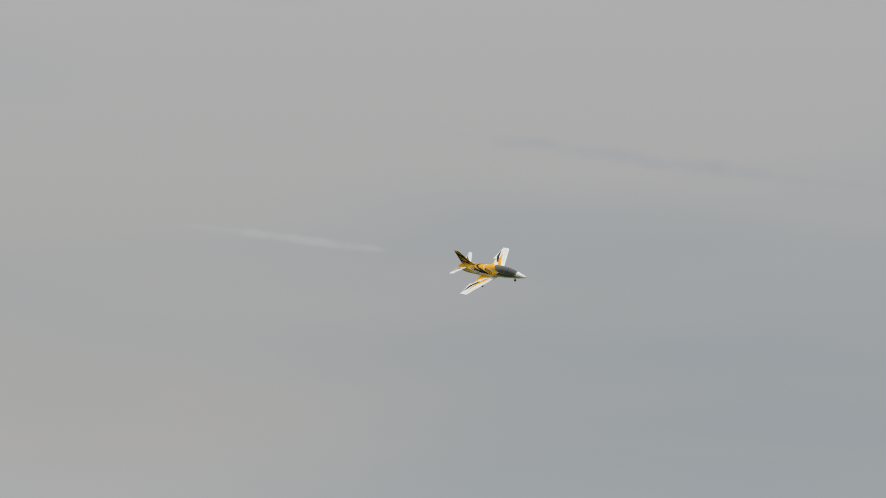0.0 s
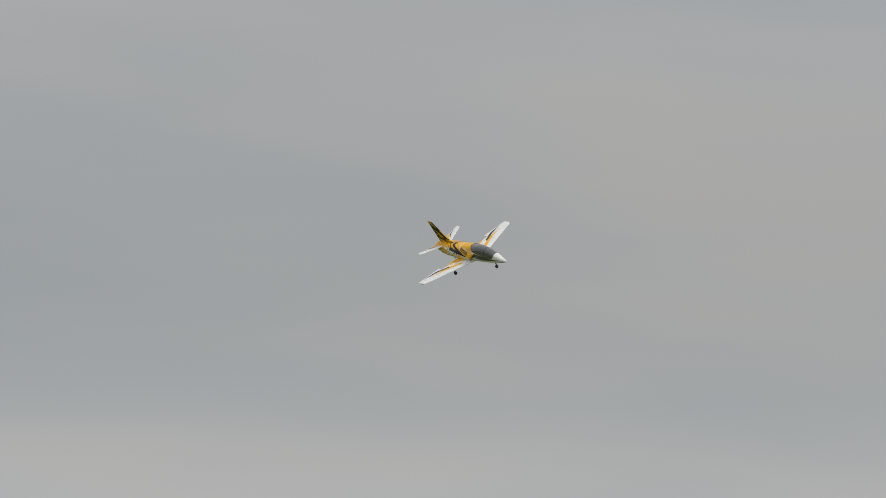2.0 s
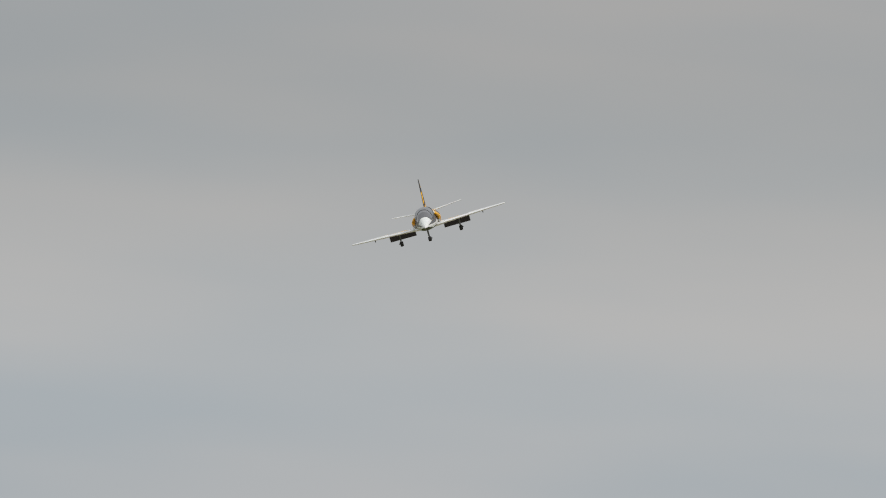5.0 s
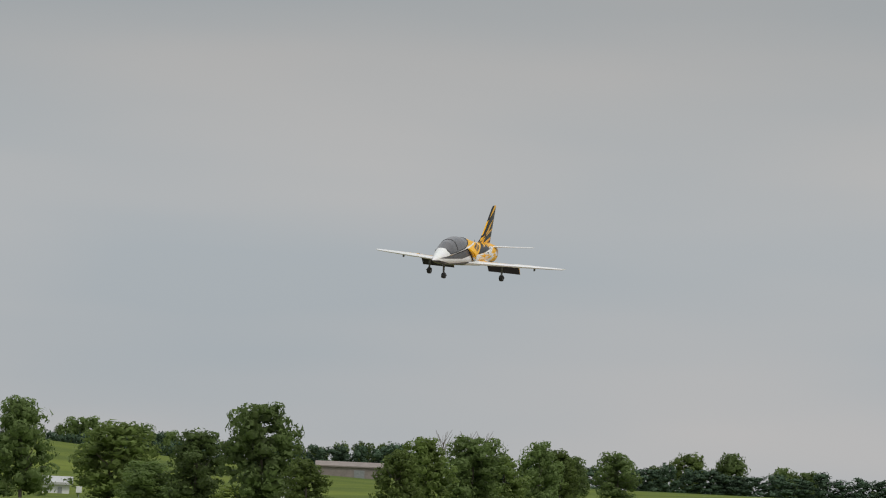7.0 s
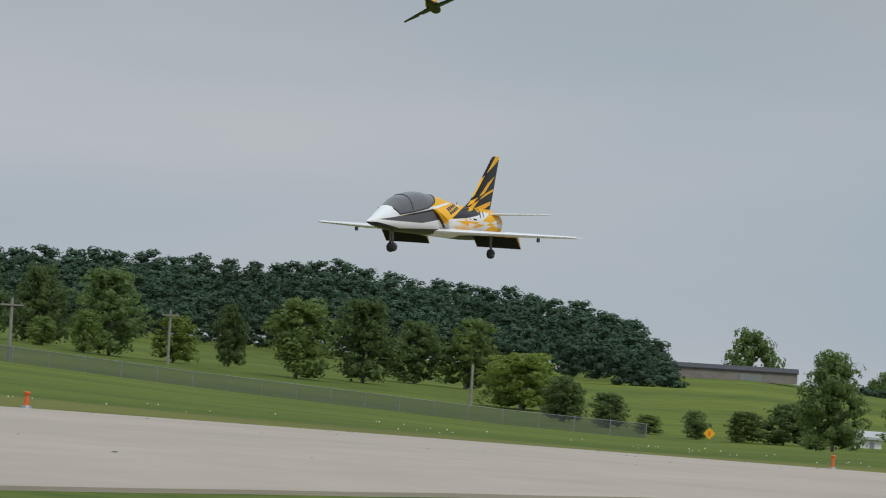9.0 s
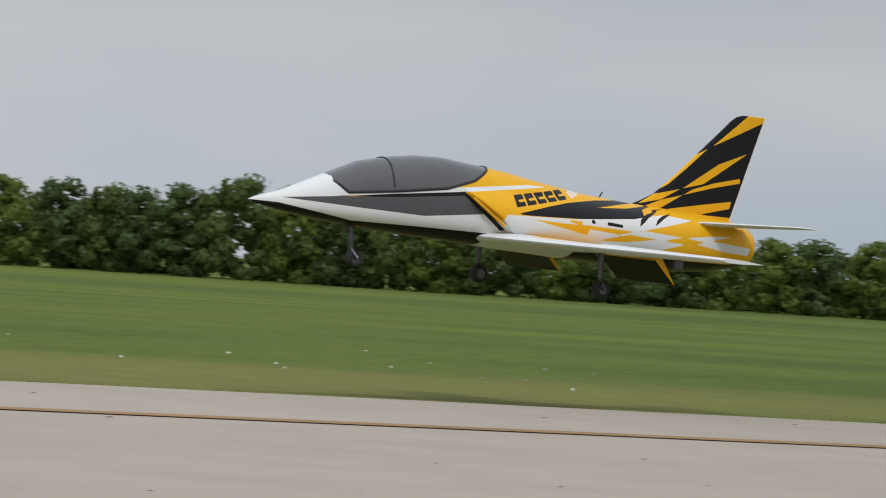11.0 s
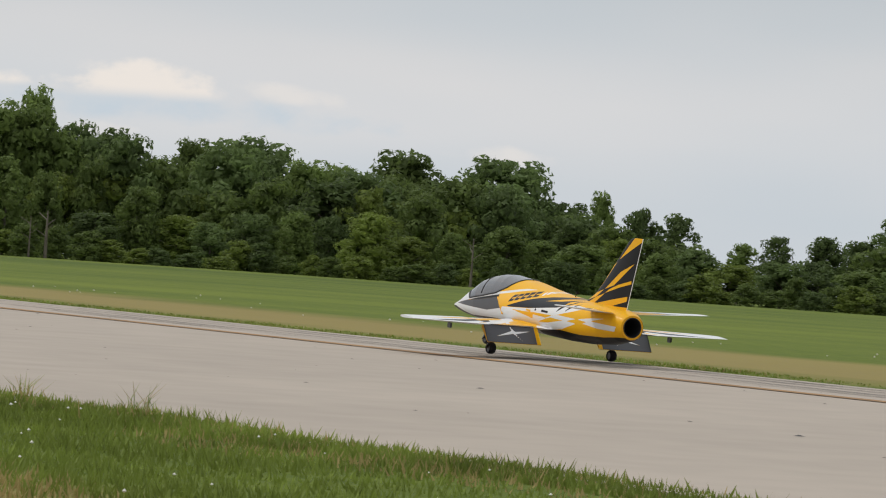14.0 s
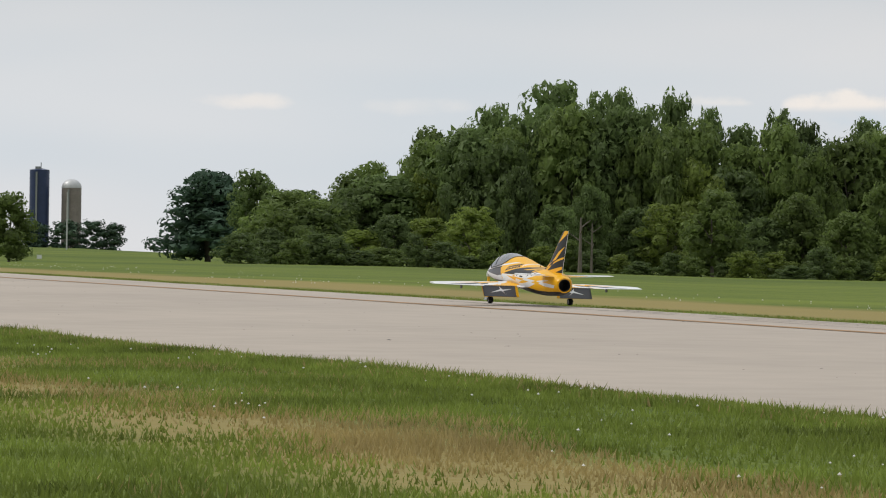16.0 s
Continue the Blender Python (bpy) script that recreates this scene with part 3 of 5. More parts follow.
def livery_material():
    m = bpy.data.materials.new("display_livery")
    m.use_nodes = True
    n, l = m.node_tree.nodes, m.node_tree.links
    p = n["Principled BSDF"]
    p.inputs["Roughness"].default_value, p.inputs["Coat Weight"].default_value, p.inputs["Coat Roughness"].default_value = 0.38, 0.10, 0.10
    p.inputs["Specular IOR Level"].default_value = 0.16
    grime = n.new("ShaderNodeTexNoise")
    grime.inputs["Scale"].default_value, grime.inputs["Detail"].default_value = 7.0, 6.0
    co = n.new("ShaderNodeTexCoord")
    l.new(co.outputs["Object"], grime.inputs["Vector"])
    last = None
    for key, colour in (("white", (0.80, 0.80, 0.79, 1)), ("grey", (0.098, 0.098, 0.104, 1)), ("black", (0.011, 0.011, 0.013, 1))):
        at = n.new("ShaderNodeAttribute")
        at.attribute_name = key
        cut = n.new("ShaderNodeMapRange")
        cut.inputs["From Min"].default_value, cut.inputs["From Max"].default_value = -0.0006, 0.0006
        l.new(at.outputs["Fac"], cut.inputs["Value"])
        mix = n.new("ShaderNodeMix")
        mix.data_type = "RGBA"
        l.new(cut.outputs[0], mix.inputs["Factor"])
        if last is None:
            mix.inputs["A"].default_value = (0.88, 0.45, 0.008, 1)
        else:
            l.new(last, mix.inputs["A"])
        mix.inputs["B"].default_value = colour
        last = mix.outputs["Result"]
    dirt = n.new("ShaderNodeMix")
    dirt.data_type, dirt.blend_type = "RGBA", "MULTIPLY"
    dirt.inputs["Factor"].default_value = 0.12
    l.new(last, dirt.inputs["A"])
    l.new(grime.outputs["Color"], dirt.inputs["B"])
    l.new(dirt.outputs["Result"], p.inputs["Base Color"])
    return m


LIVERY = livery_material()


def skin(name, pts, nu, nv, paint, keep=None):
    """A closed-round grid surface carrying the colour fields of its paint; keep picks the faces by their centres."""
    P = np.asarray(pts)
    idx = np.arange(nu * nv).reshape(nu, nv)
    nxt = np.roll(idx, -1, axis=1)
    q = np.stack([idx[:-1], nxt[:-1], nxt[1:], idx[1:]], -1).reshape(-1, 4)
    if keep is not None:
        q = q[keep(P[q].mean(axis=1))]
    used = np.unique(q)
    back = np.zeros(len(P), int)
    back[used] = np.arange(len(used))
    me = mesh_of(name, P[used].tolist(), back[q].tolist(), LIVERY, smooth=True)
    for key, f in paint(P[used]).f.items():
        me.attributes.new(key, "FLOAT", "POINT").data.foreach_set("value", f.astype(np.float32))
    return me


def paint_display(P):
    """The side view of the yellow, black and white display jet."""
    x, z = P[:, 0], P[:, 2]
    v = Livery(len(x))
    front = (x - lip(z)) * 0.56
    v.lay("white", front)
    v.lay("white", np.minimum(np.minimum(x + 0.30, 0.0 - z), -front + 0.05))
    for p in (WHITE_BAND, CHECK_WHITE, TAIL_WHITE_A, TAIL_WHITE_B):
        v.lay("white", reach(p, x, z))
    for p in (DIAMOND_A, DIAMOND_B):
        v.lay("yellow", reach(p, x, z))
    v.lay("white", reach(SHOULDER, x, z))
    v.lay("black", reach(SWOOSH, x, z))
    for p in (SLASH, CHECK_YEL, ROOT_B):
        v.lay("yellow", reach(p, x, z))
    for p in (SPIKE_A, SPIKE_B):
        v.lay("black", reach(p, x, z))
    v.lay("grey", np.minimum(reach(GREY_SIDE, x, z), front))
    v.lay("black", np.minimum(reach(GREY_TOP, x, z), front))
    for k, p in enumerate(SPONSOR):
        v.lay(("yellow", "black", "black")[k], reach(p, x, z))
    for p in SMALL_BARS:
        v.lay("white", reach(p, x, z))
    for p in BARS:
        v.lay("black", reach(p, x, z))
    for p in SLITS:
        v.lay("yellow", reach(p, x, z))
    # black strip before the intake lip: the mouth's inner darkness, painted on the skin
    v.lay("black", np.minimum(np.minimum(front, 0.014 - front), np.minimum(z + 0.02, 0.115 - z)))
    bf = np.interp(-x, [-p[0] for p in BELLY_F], [p[1] for p in BELLY_F], right=-1)
    br = np.interp(-x, [-p[0] for p in BELLY_R], [p[1] for p in BELLY_R], left=-1)
    v.lay("black", np.maximum(bf, br) - z)
    return v


def paint_plain(P):
    x, z = P[:, 0], P[:, 2]
    v = Livery(len(x))
    v.lay("black", 0.005 - z)
    return v.lay("black", np.minimum(np.minimum(x - 0.30, 0.9 - x), -z))


def inside_all(poly, c):
    return reach(poly, c[:, 0], c[:, 2]) > 0


def build_body(jet, paint, nx, nt):
    xs = np.linspace(1.25, -1.238, nx)
    pts = [body_point(float(x), 2 * math.pi * j / nt) for x in xs for j in range(nt)]
    part("fuselage", skin("fuselage", pts, nx, nt, paint, lambda c: ~inside_all(CANOPY, c)), None, jet)
    glass = skin("canopy", pts, nx, nt, paint_plain, lambda c: inside_all(CANOPY, c))
    glass.materials.clear()
    glass.materials.append(TINT)
    canopy = part("canopy", glass, None, jet, "smoked grey bubble canopy with one frame bow")
    bow = bmesh.new()
    ends = [Vector(body_point(0.64, a)) for a in np.linspace(0.44, math.pi - 0.44, 24)]
    for p, q in zip(ends, ends[1:]):
        rod(p, q, 0.0042, n=8, bm=bow)
    part("frame_bow", bow, BLACK, canopy)
    for side in (1, -1):
        rim, line = bmesh.new(), []
        for (x0, z0), (x1, z1) in zip(CANOPY[:5], CANOPY[1:6]):
            for k in np.linspace(0, 1, 10)[:-1]:
                x, z = x0 + (x1 - x0) * k, z0 + (z1 - z0) * k
                zb, zt, hw, zm = body_at(x)
                s = min(1.0, max(0.0, (z - zm) / (zt - zm))) ** (1 / 0.95)
                a = math.asin(s)
                line.append(Vector(body_point(x, a if side > 0 else math.pi - a)))
        for p, q in zip(line, line[1:]):
            if (q - p).length > 1e-4:
                rod(p, q, 0.006, n=8, bm=rim)
        part("canopy_rim", rim, BLACK, canopy)
    noz = part("exhaust_nozzle", ring([(-1.21, 0.064), (-1.240, 0.064), (-1.242, 0.060), (-1.236, 0.056), (-1.05, 0.052), (-1.05, 0.001)], 40), BLACK, jet, "round black tail pipe")
    noz.location = (0, 0, 0.016)
    rim = part("tail_ring", ring([(-1.232, 0.079), (-1.2375, 0.076), (-1.2375, 0.062)], 40), YELLOW, jet)
    rim.location = (0, 0, 0.016)


def airfoil(chord, t, thick):
    """Half thickness at a share of the chord."""
    return chord * thick * (1.45 * math.sqrt(max(t, 0)) - 0.63 * t - 1.75 * t * t + 1.4 * t ** 3 - 0.47 * t ** 4)


def surface(name, rows, paint, jet, label="", nu=40, nv=36):
    """A wing or fin: rows(share of the span) gives leading edge, trailing edge, thickness and normal."""
    pts = []
    for i in range(nu):
        le, te, thick, nrm = rows(i / (nu - 1))
        chord = (te - le).length
        for k in range(2 * nv):
            t = k / (nv - 1) if k < nv else (2 * nv - 1 - k) / (nv - 1)
            tt = t * t * (3 - 2 * t)
            pts.append(tuple(le + (te - le) * tt + nrm * (1 if k < nv else -1) * airfoil(chord, tt, thick)))
    top = np.tile(np.arange(2 * nv) < nv, nu)
    me = skin(name, pts, nu, 2 * nv, lambda P: paint(P, top))
    bm = bmesh.new()
    bm.from_mesh(me)
    bm.verts.ensure_lookup_table()
    for base in (0, (nu - 1) * 2 * nv):
        bm.faces.new([bm.verts[base + k] for k in range(2 * nv)])
    bm.to_mesh(me)
    bm.free()
    return part(name, me, None, jet, label)


FIN_Z = [0.10, 0.165, 0.20, 0.28, 0.40, 0.50, 0.545, 0.566, 0.574]
FIN_X = [-0.50, -0.66, -0.73, -0.825, -0.95, -1.055, -1.10, -1.13, -1.165]


def fin_rows(s):
    z = 0.10 + 0.474 * s
    return (Vector((float(np.interp(z, FIN_Z, FIN_X)), 0, z)), Vector((-1.145 - 0.14 * s, 0, z)), 0.085, Vector((0, 1, 0)))


def paint_fin(P, top):
    x, z = P[:, 0], P[:, 2]
    v = Livery(len(x))
    v.lay("black", z - 0.135)
    for p in (FIN_TOP, FIN_EDGE, RAY_A, RAY_B, RAY_C, ROOT_A, ROOT_B):
        v.lay("yellow", reach(p, x, z))
    return v.lay("white", -1.145 - 0.14 * (z - 0.10) / 0.474 + 0.007 - x)


YEL = [(0.16, 0.15), (-0.10, 0.24), (-0.34, 0.46), (-0.46, 0.70), (-0.40, 0.45), (-0.34, 0.15)]
BLK = [(-0.16, 0.46), (-0.33, 0.72), (-0.455, 1.02), (-0.42, 0.74), (-0.27, 0.5)]
YEL_RAY = [(0.05, 0.28), (-0.16, 0.58), (-0.34, 0.96), (-0.25, 0.58), (-0.10, 0.33)]
WHT = [(-0.10, 0.30), (-0.30, 0.40), (-0.40, 0.52), (-0.28, 0.36)]


def paint_wing(P, top):
    """White panels with yellow roots and black flashes on top; plain white underneath."""
    x, y = P[:, 0], np.abs(P[:, 1])
    v = Livery(len(x)).lay("white", np.full(len(x), 1.0))
    for colour, p in (("black", BLK), ("yellow", YEL), ("yellow", YEL_RAY), ("white", WHT)):
        v.lay(colour, np.where(top, reach(p, x, y), -0.01))
    return v


def paint_dark(P, top):
    return Livery(len(P)).lay("black", np.full(len(P), 1.0))


WING_Z = -0.054


def wing_rows(side):
    def rows(s):
        y = 0.10 + 1.037 * s
        k = (y - 0.10) / 1.037
        le = 0.235 - 0.475 * k - (0.03 * max(0, (k - 0.93) / 0.07) ** 2)
        te = -0.50 + 0.03 * k
        if 0.205 < y < 0.60:
            te = -0.375
        return Vector((le, side * y, WING_Z + 0.012 * y)), Vector((te, side * y, WING_Z + 0.012 * y - 0.004)), 0.085, Vector((0, 0, 1))
    return rows


def stab_rows(side):
    def rows(s):
        y = 0.09 + 0.436 * s
        return (Vector((-0.88 - 0.26 * s - 0.03 * max(0, (s - 0.9) / 0.1) ** 2, side * y, 0.092 + 0.060 * y)),
                Vector((-1.16 - 0.10 * s, side * y, 0.092 + 0.060 * y)), 0.075, Vector((0, 0, 1)))
    return rows


def paint_stab(P, top):
    x, y = P[:, 0], np.abs(P[:, 1])
    v = Livery(len(x)).lay("white", np.full(len(x), 1.0))
    v.lay("black", np.where(top, reach([(-1.0, 0.16), (-1.15, 0.30), (-1.24, 0.46), (-1.16, 0.26)], x, y), -0.01))
    return v.lay("yellow", np.where(top, reach([(-0.90, 0.09), (-1.05, 0.16), (-1.17, 0.28), (-1.17, 0.09)], x, y), -0.01))


STAR = [(-0.004, 0.205), (-0.046, 0.196), (-0.092, 0.315), (-0.066, 0.186), (-0.120, 0.125), (-0.068, 0.168), (-0.040, 0.055), (-0.050, 0.172)]


def build_flap(jet, side):
    """Landing flap hanging 48 degrees down, graphite on top with a white star flash and a yellow inner edge."""
    n = 36
    pts, L, C = [], 0.385, 0.136
    for i in range(n):
        for k in range(2 * n):
            t = k / (n - 1) if k < n else (2 * n - 1 - k) / (n - 1)
            pts.append((-C * t, side * L * i / (n - 1), (0.016 * (1 - t) + 0.002) * (1 if k < n else -1)))
    top = np.tile(np.arange(2 * n) < n, n)

    def paint(P):
        x, y = P[:, 0], np.abs(P[:, 1])
        v = Livery(len(x)).lay("grey", np.where(top, 1.0, -1.0)).lay("black", np.where(top, -1.0, 1.0))
        v.lay("white", np.where(top, reach(STAR, x, y), -0.01))
        return v.lay("yellow", np.where(top, 0.028 - y, -0.01))
    me = skin("flap", pts, n, 2 * n, paint)
    bm = bmesh.new()
    bm.from_mesh(me)
    bm.verts.ensure_lookup_table()
    for base in (0, (n - 1) * 2 * n):
        bm.faces.new([bm.verts[base + k] for k in range(2 * n)])
    bm.to_mesh(me)
    bm.free()
    f = part("flap", me, None, jet, "lowered graphite landing flap with a white star flash")
    f.matrix_basis = pose(-0.352, side * 0.21, WING_Z - 0.008, 0, -48, 0)


def build_leg(jet, name, x, y, z, r, top, trail):
    """A landing gear leg with its fork and wheel."""
    leg = part(name, rod((x + trail, y, top), (x + trail * 0.6, y, z + r * 1.15), 0.013, 0.011), STEEL, jet, "dark steel oleo leg")
    bm = rod((x + trail * 0.6, y, z + r * 1.15), (x, y + 0.034 * (1 if y >= 0 else -1), z), 0.010, 0.008)
    part("fork", bm, STEEL, leg)
    part("drag_brace", rod((x + trail, y, top - 0.03), (x + trail + 0.07, y, top + 0.02), 0.006), STEEL, leg)
    w = part("wheel", ring([(-0.020, r * 0.55), (-0.023, r * 0.8), (-0.014, r * 0.97), (0, r), (0.014, r * 0.97), (0.023, r * 0.8), (0.020, r * 0.55), (-0.020, r * 0.55)], 28, "Y"),
             RUBBER, jet, "small black rubber wheel")
    w.location = (x, y, z)
    part("hub", ring([(-0.019, 0.001), (-0.019, r * 0.56), (0.019, r * 0.56), (0.019, 0.001)], 20, "Y"), STEEL, w)
    return leg


def build_jet(label, paint, nx, nt, display):
    jet = thing("model_jet", label, "model aircraft")
    build_body(jet, paint, nx, nt)
    nu = 60 if display else 20
    surface("fin", fin_rows, paint_fin, jet, "swept black fin with yellow rays", nu=110 if display else 30, nv=70 if display else 20)
    for side in (1, -1):
        surface("wing", wing_rows(side), paint_wing if display else paint_dark, jet, nu=nu * 2, nv=40)
        surface("tailplane", stab_rows(side), paint_stab if display else paint_dark, jet, nu=nu, nv=30)
        if display:
            build_flap(jet, side)
            build_leg(jet, "main_gear_leg", -0.194, side * 0.44, -0.212, 0.038, -0.06, 0.015)
            part("servo_horn", box(0.05, 0.012, 0.035, (-0.30, side * 0.80, WING_Z - 0.025), None, 0.004), STEEL, jet)
            part("intake_lip", rod((lip(0.10) + 0.004, side * 0.172, 0.10), (lip(0.0) + 0.004, side * 0.205, 0.0), 0.006), YELLOW, jet)
    if display:
        build_leg(jet, "nose_gear_leg", 0.725, 0.0, -0.193, 0.034, -0.06, 0.03)
        part("antenna", rod((-0.45, 0, 0.15), (-0.47, 0, 0.185), 0.003), BLACK, jet)
    return jet


jet = build_jet("yellow, black and white model jet with wheels and flaps down", paint_display, 420, 180, True)
other = build_jet("yellow model jet with dark wings flying far off", paint_plain, 60, 40, False)


# ---------------------------------------------------------------- trees
def crown_mesh(name, seed, mat, lobes=40, leaves=150, narrow=1.0, pine=False, gap=0.0, size=0.0265, broad=1.0):
    """A crown one metre high: leafy boughs set round an uneven dome, each a clump of small leaf sprays over a dark inner core."""
    rng = np.random.default_rng(seed)
    verts, faces = [], []
    ico = bmesh.new()
    bmesh.ops.create_icosphere(ico, subdivisions=1, radius=1)
    iv = np.array([v.co[:] for v in ico.verts])
    fi = [[v.index for v in f.verts] for f in ico.faces]
    ico.free()
    lean = rng.uniform(-0.05, 0.05, 2)
    sides = rng.uniform(0.78, 1.15, 7)
    for k in range(lobes):
        h = 0.08 + 0.86 * ((k + rng.uniform(0, 1)) / lobes) ** 0.9
        if pine:
            out = 0.36 * (1.02 - h) ** 0.7 + 0.02
        else:
            out = 0.37 * math.sin(math.pi * min(0.97, max(0.08, (h + 0.22) / 1.24))) ** 0.6
        a = k * 2.39996 + rng.uniform(-0.5, 0.5)
        out *= float(np.interp(a % (2 * math.pi), np.linspace(0, 2 * math.pi, 8), np.append(sides, sides[0])))
        d = out * (rng.uniform(0.62, 1.0) if k % 4 else rng.uniform(0.1, 0.5)) * narrow
        r = rng.uniform(0.075, 0.135) * broad * (1.12 - 0.35 * h)
        rad = np.array([r * rng.uniform(0.95, 1.35), r * rng.uniform(0.95, 1.35), r * rng.uniform(0.62, 0.95)])
        c = np.array([d * math.cos(a) + lean[0] * h, d * math.sin(a) + lean[1] * h, min(h, 1.0 - rad[2] * rng.uniform(0.9, 1.25))])
        if rng.random() > gap:
            base = len(verts)
            core = iv * rad * 0.72 * rng.uniform(0.7, 1.1, (len(iv), 1)) + c * np.array([0.72, 0.72, 0.97])
            core[:, 2] = np.maximum(core[:, 2], 0.04)
            verts += core.tolist()
            faces += [[base + i for i in f] for f in fi]
        n = int(leaves * rng.uniform(0.7, 1.3) * (r / 0.11) ** 1.6)
        u = rng.normal(size=(n, 3))
        u /= np.linalg.norm(u, axis=1)[:, None]
        p = c + u * rad * rng.uniform(0.62, 1.0, (n, 1)) ** 0.7 * rng.choice([1.0, 1.0, 1.0, 1.22], (n, 1))
        t = rng.normal(size=(n, 3))
        t -= 0.75 * (t * u).sum(axis=1)[:, None] * u
        t /= np.linalg.norm(t, axis=1)[:, None] + 1e-9
        b = np.cross(u, t) + rng.normal(0, 0.3, (n, 3))
        s = size * rng.uniform(0.5, 1.35, (n, 1))
        tri = np.stack([p - t * s, p + t * s * 0.8 + b * s * 0.5, p + t * s * 0.1 - b * s * 0.9], 1)
        tri[:, :, 2] = np.maximum(tri[:, :, 2], 0.01)
        base = len(verts)
        verts += tri.reshape(-1, 3).tolist()
        faces += [[base + 3 * i, base + 3 * i + 1, base + 3 * i + 2] for i in range(n)]
    return mesh_of(name, verts, faces, mat)


def trunk_mesh(name, seed, tall=0.75, r=0.022):
    rng = np.random.default_rng(seed)
    bm = rod((0, 0, -0.03), (0.01, 0.01, 0.3), r, r * 0.75, 8)
    rod((0.01, 0.01, 0.29), (0.0, 0.02, tall), r * 0.75, r * 0.25, 8, bm)
    for k in range(5):
        a, h = rng.uniform(0, 6.28), rng.uniform(0.22, 0.55)
        rod((0.005, 0.01, h), (0.2 * math.cos(a), 0.2 * math.sin(a), h + rng.uniform(0.12, 0.25)), r * 0.4, r * 0.12, 6, bm)
    me = bpy.data.meshes.new(name)
    bm.to_mesh(me)
    bm.free()
    me.materials.append(BARK)
    return me


def tree_kind(seed, mat, label, **kw):
    t = thing("tree", label, "tree")
    part("trunk", trunk_mesh("trunk", seed), None, t)
    part("crown", crown_mesh("crown", seed, mat, **kw), None, t)
    t.scale = (1, 1, 1)
    return t


OAKS = [tree_kind(11 + k, LEAF[0], "full dark green broadleaf tree at the edge of the field", lobes=46 + 3 * k, leaves=92) for k in range(4)]
MAPLES = [tree_kind(31 + k, LEAF[1], "mid-green leafy tree in the woodland edge", lobes=44 + 3 * k, leaves=92, narrow=0.92) for k in range(5)]
LIGHTS = [tree_kind(51 + k, LEAF[2], "light green young leafy tree", lobes=40, leaves=92) for k in range(3)]
THIN = [tree_kind(71 + k, LEAF[0], "tall thin-crowned tree with open gaps of sky", lobes=36, leaves=120, gap=0.75, narrow=1.0) for k in range(3)]
PINE = [tree_kind(91, LEAF[3], "dark blue-green conifer at the end of the woods", lobes=60, leaves=150, pine=True)]
placed = set()
rng_tree = random.Random(5)


def plant(kinds, az, top, width, base=None, r=None, group="", turn=None):
    """A tree of a kind on the ground at an azimuth, as high and wide as it shows in degrees."""
    if r is None:
        r = land_r(az, base, 150.0)
    at = spot(az, r)
    high = max(0.6, EYE + r * math.tan(radians(top)) - at.z)
    wide = r * radians(width) / 0.84
    src = kinds[rng_tree.randrange(len(kinds))]
    m = Matrix.Translation(at) @ Matrix.Rotation(rng_tree.uniform(0, 6.28) if turn is None else turn, 4, "Z") @ Matrix.Diagonal((wide, wide, high, 1))
    if src.name not in placed:
        placed.add(src.name)
        src.matrix_basis = m
        ob = src
    else:
        ob = copy_thing(src, m @ Matrix.Diagonal((1 / src.scale[0], 1 / src.scale[1], 1 / src.scale[2], 1)))
    if group:
        ob["group"] = group
    return ob


# skyline trees of the woods along the airfield: azimuth, elevation of the top, width in degrees
RIDGE_A = [(30.55, -0.57, 0.62), (31.14, -0.92, 0.55), (31.48, -1, 0.62), (32.6, -0.75, 0.6), (33.7, -0.4, 0.6), (34.7, -0.05, 0.7), (35.49, 0.39, 0.62), (36.08, 0.4, 0.83), (36.81, 0.04, 0.55), (37.64, -0.06, 0.69), (38.36, -0.04, 0.6), (39.1, 0.2, 0.83), (39.76, 0.22, 0.76), (40.97, 0.59, 1.03), (41.9, 1.04, 1.03), (42.42, 0.59, 0.7), (43.05, 0.68, 0.96), (44.04, 0.12, 0.69), (44.72, 0, 0.55), (45.3, -0.1, 0.5), (45.95, 0.32, 0.9), (46.4, 0.43, 0.48), (46.96, 0.81, 0.89), (47.71, 0.65, 0.69), (48.34, 0.65, 0.69), (48.77, -0.06, 0.48), (49.36, 0.46, 0.76), (50.12, 0.46, 0.83), (51.48, 0.71, 1.31), (52.12, 0.52, 0.69), (53.03, 0.42, 0.69), (53.87, 0.58, 0.76), (54.56, 0.62, 0.55)]
RIDGE_B = [(55.48, 0.93, 1.24), (56.4, 0.4, 0.7), (57.11, 0.6, 1.1), (57.64, 0.33, 0.55), (58.13, 0.33, 0.55), (58.68, 0.31, 0.55), (59.16, 0.19, 0.48), (59.94, 0.51, 0.69), (60.35, 0.57, 0.48), (60.85, 0.73, 0.41), (61.4, 0.6, 0.7), (62.1, 1.1, 1.03), (62.8, 0.75, 0.8), (63.27, 1.09, 1.03), (64.16, 0.86, 0.83), (65.21, 1.14, 1.17), (65.95, 1.08, 0.6), (66.78, 1.15, 0.76), (67.34, 1.21, 0.62), (67.81, 1.58, 0.62), (68.39, 1.5, 0.55), (69.15, 1.48, 0.6), (69.54, 1.62, 0.48), (70, 1.4, 0.6), (70.33, 1.61, 0.41), (70.75, 1.75, 0.55), (71.51, 1.8, 0.62), (72.24, 1.88, 0.96), (73.02, 1.56, 0.69), (73.74, 1.25, 0.69), (74.37, 0.82, 0.62), (74.72, 0.68, 0.69), (75.33, 0.47, 0.76), (75.85, 0.7, 0.55)]
RIDGE = RIDGE_A + RIDGE_B


def ridge(az):
    return float(np.interp(az, [p[0] for p in RIDGE], [p[1] for p in RIDGE]))


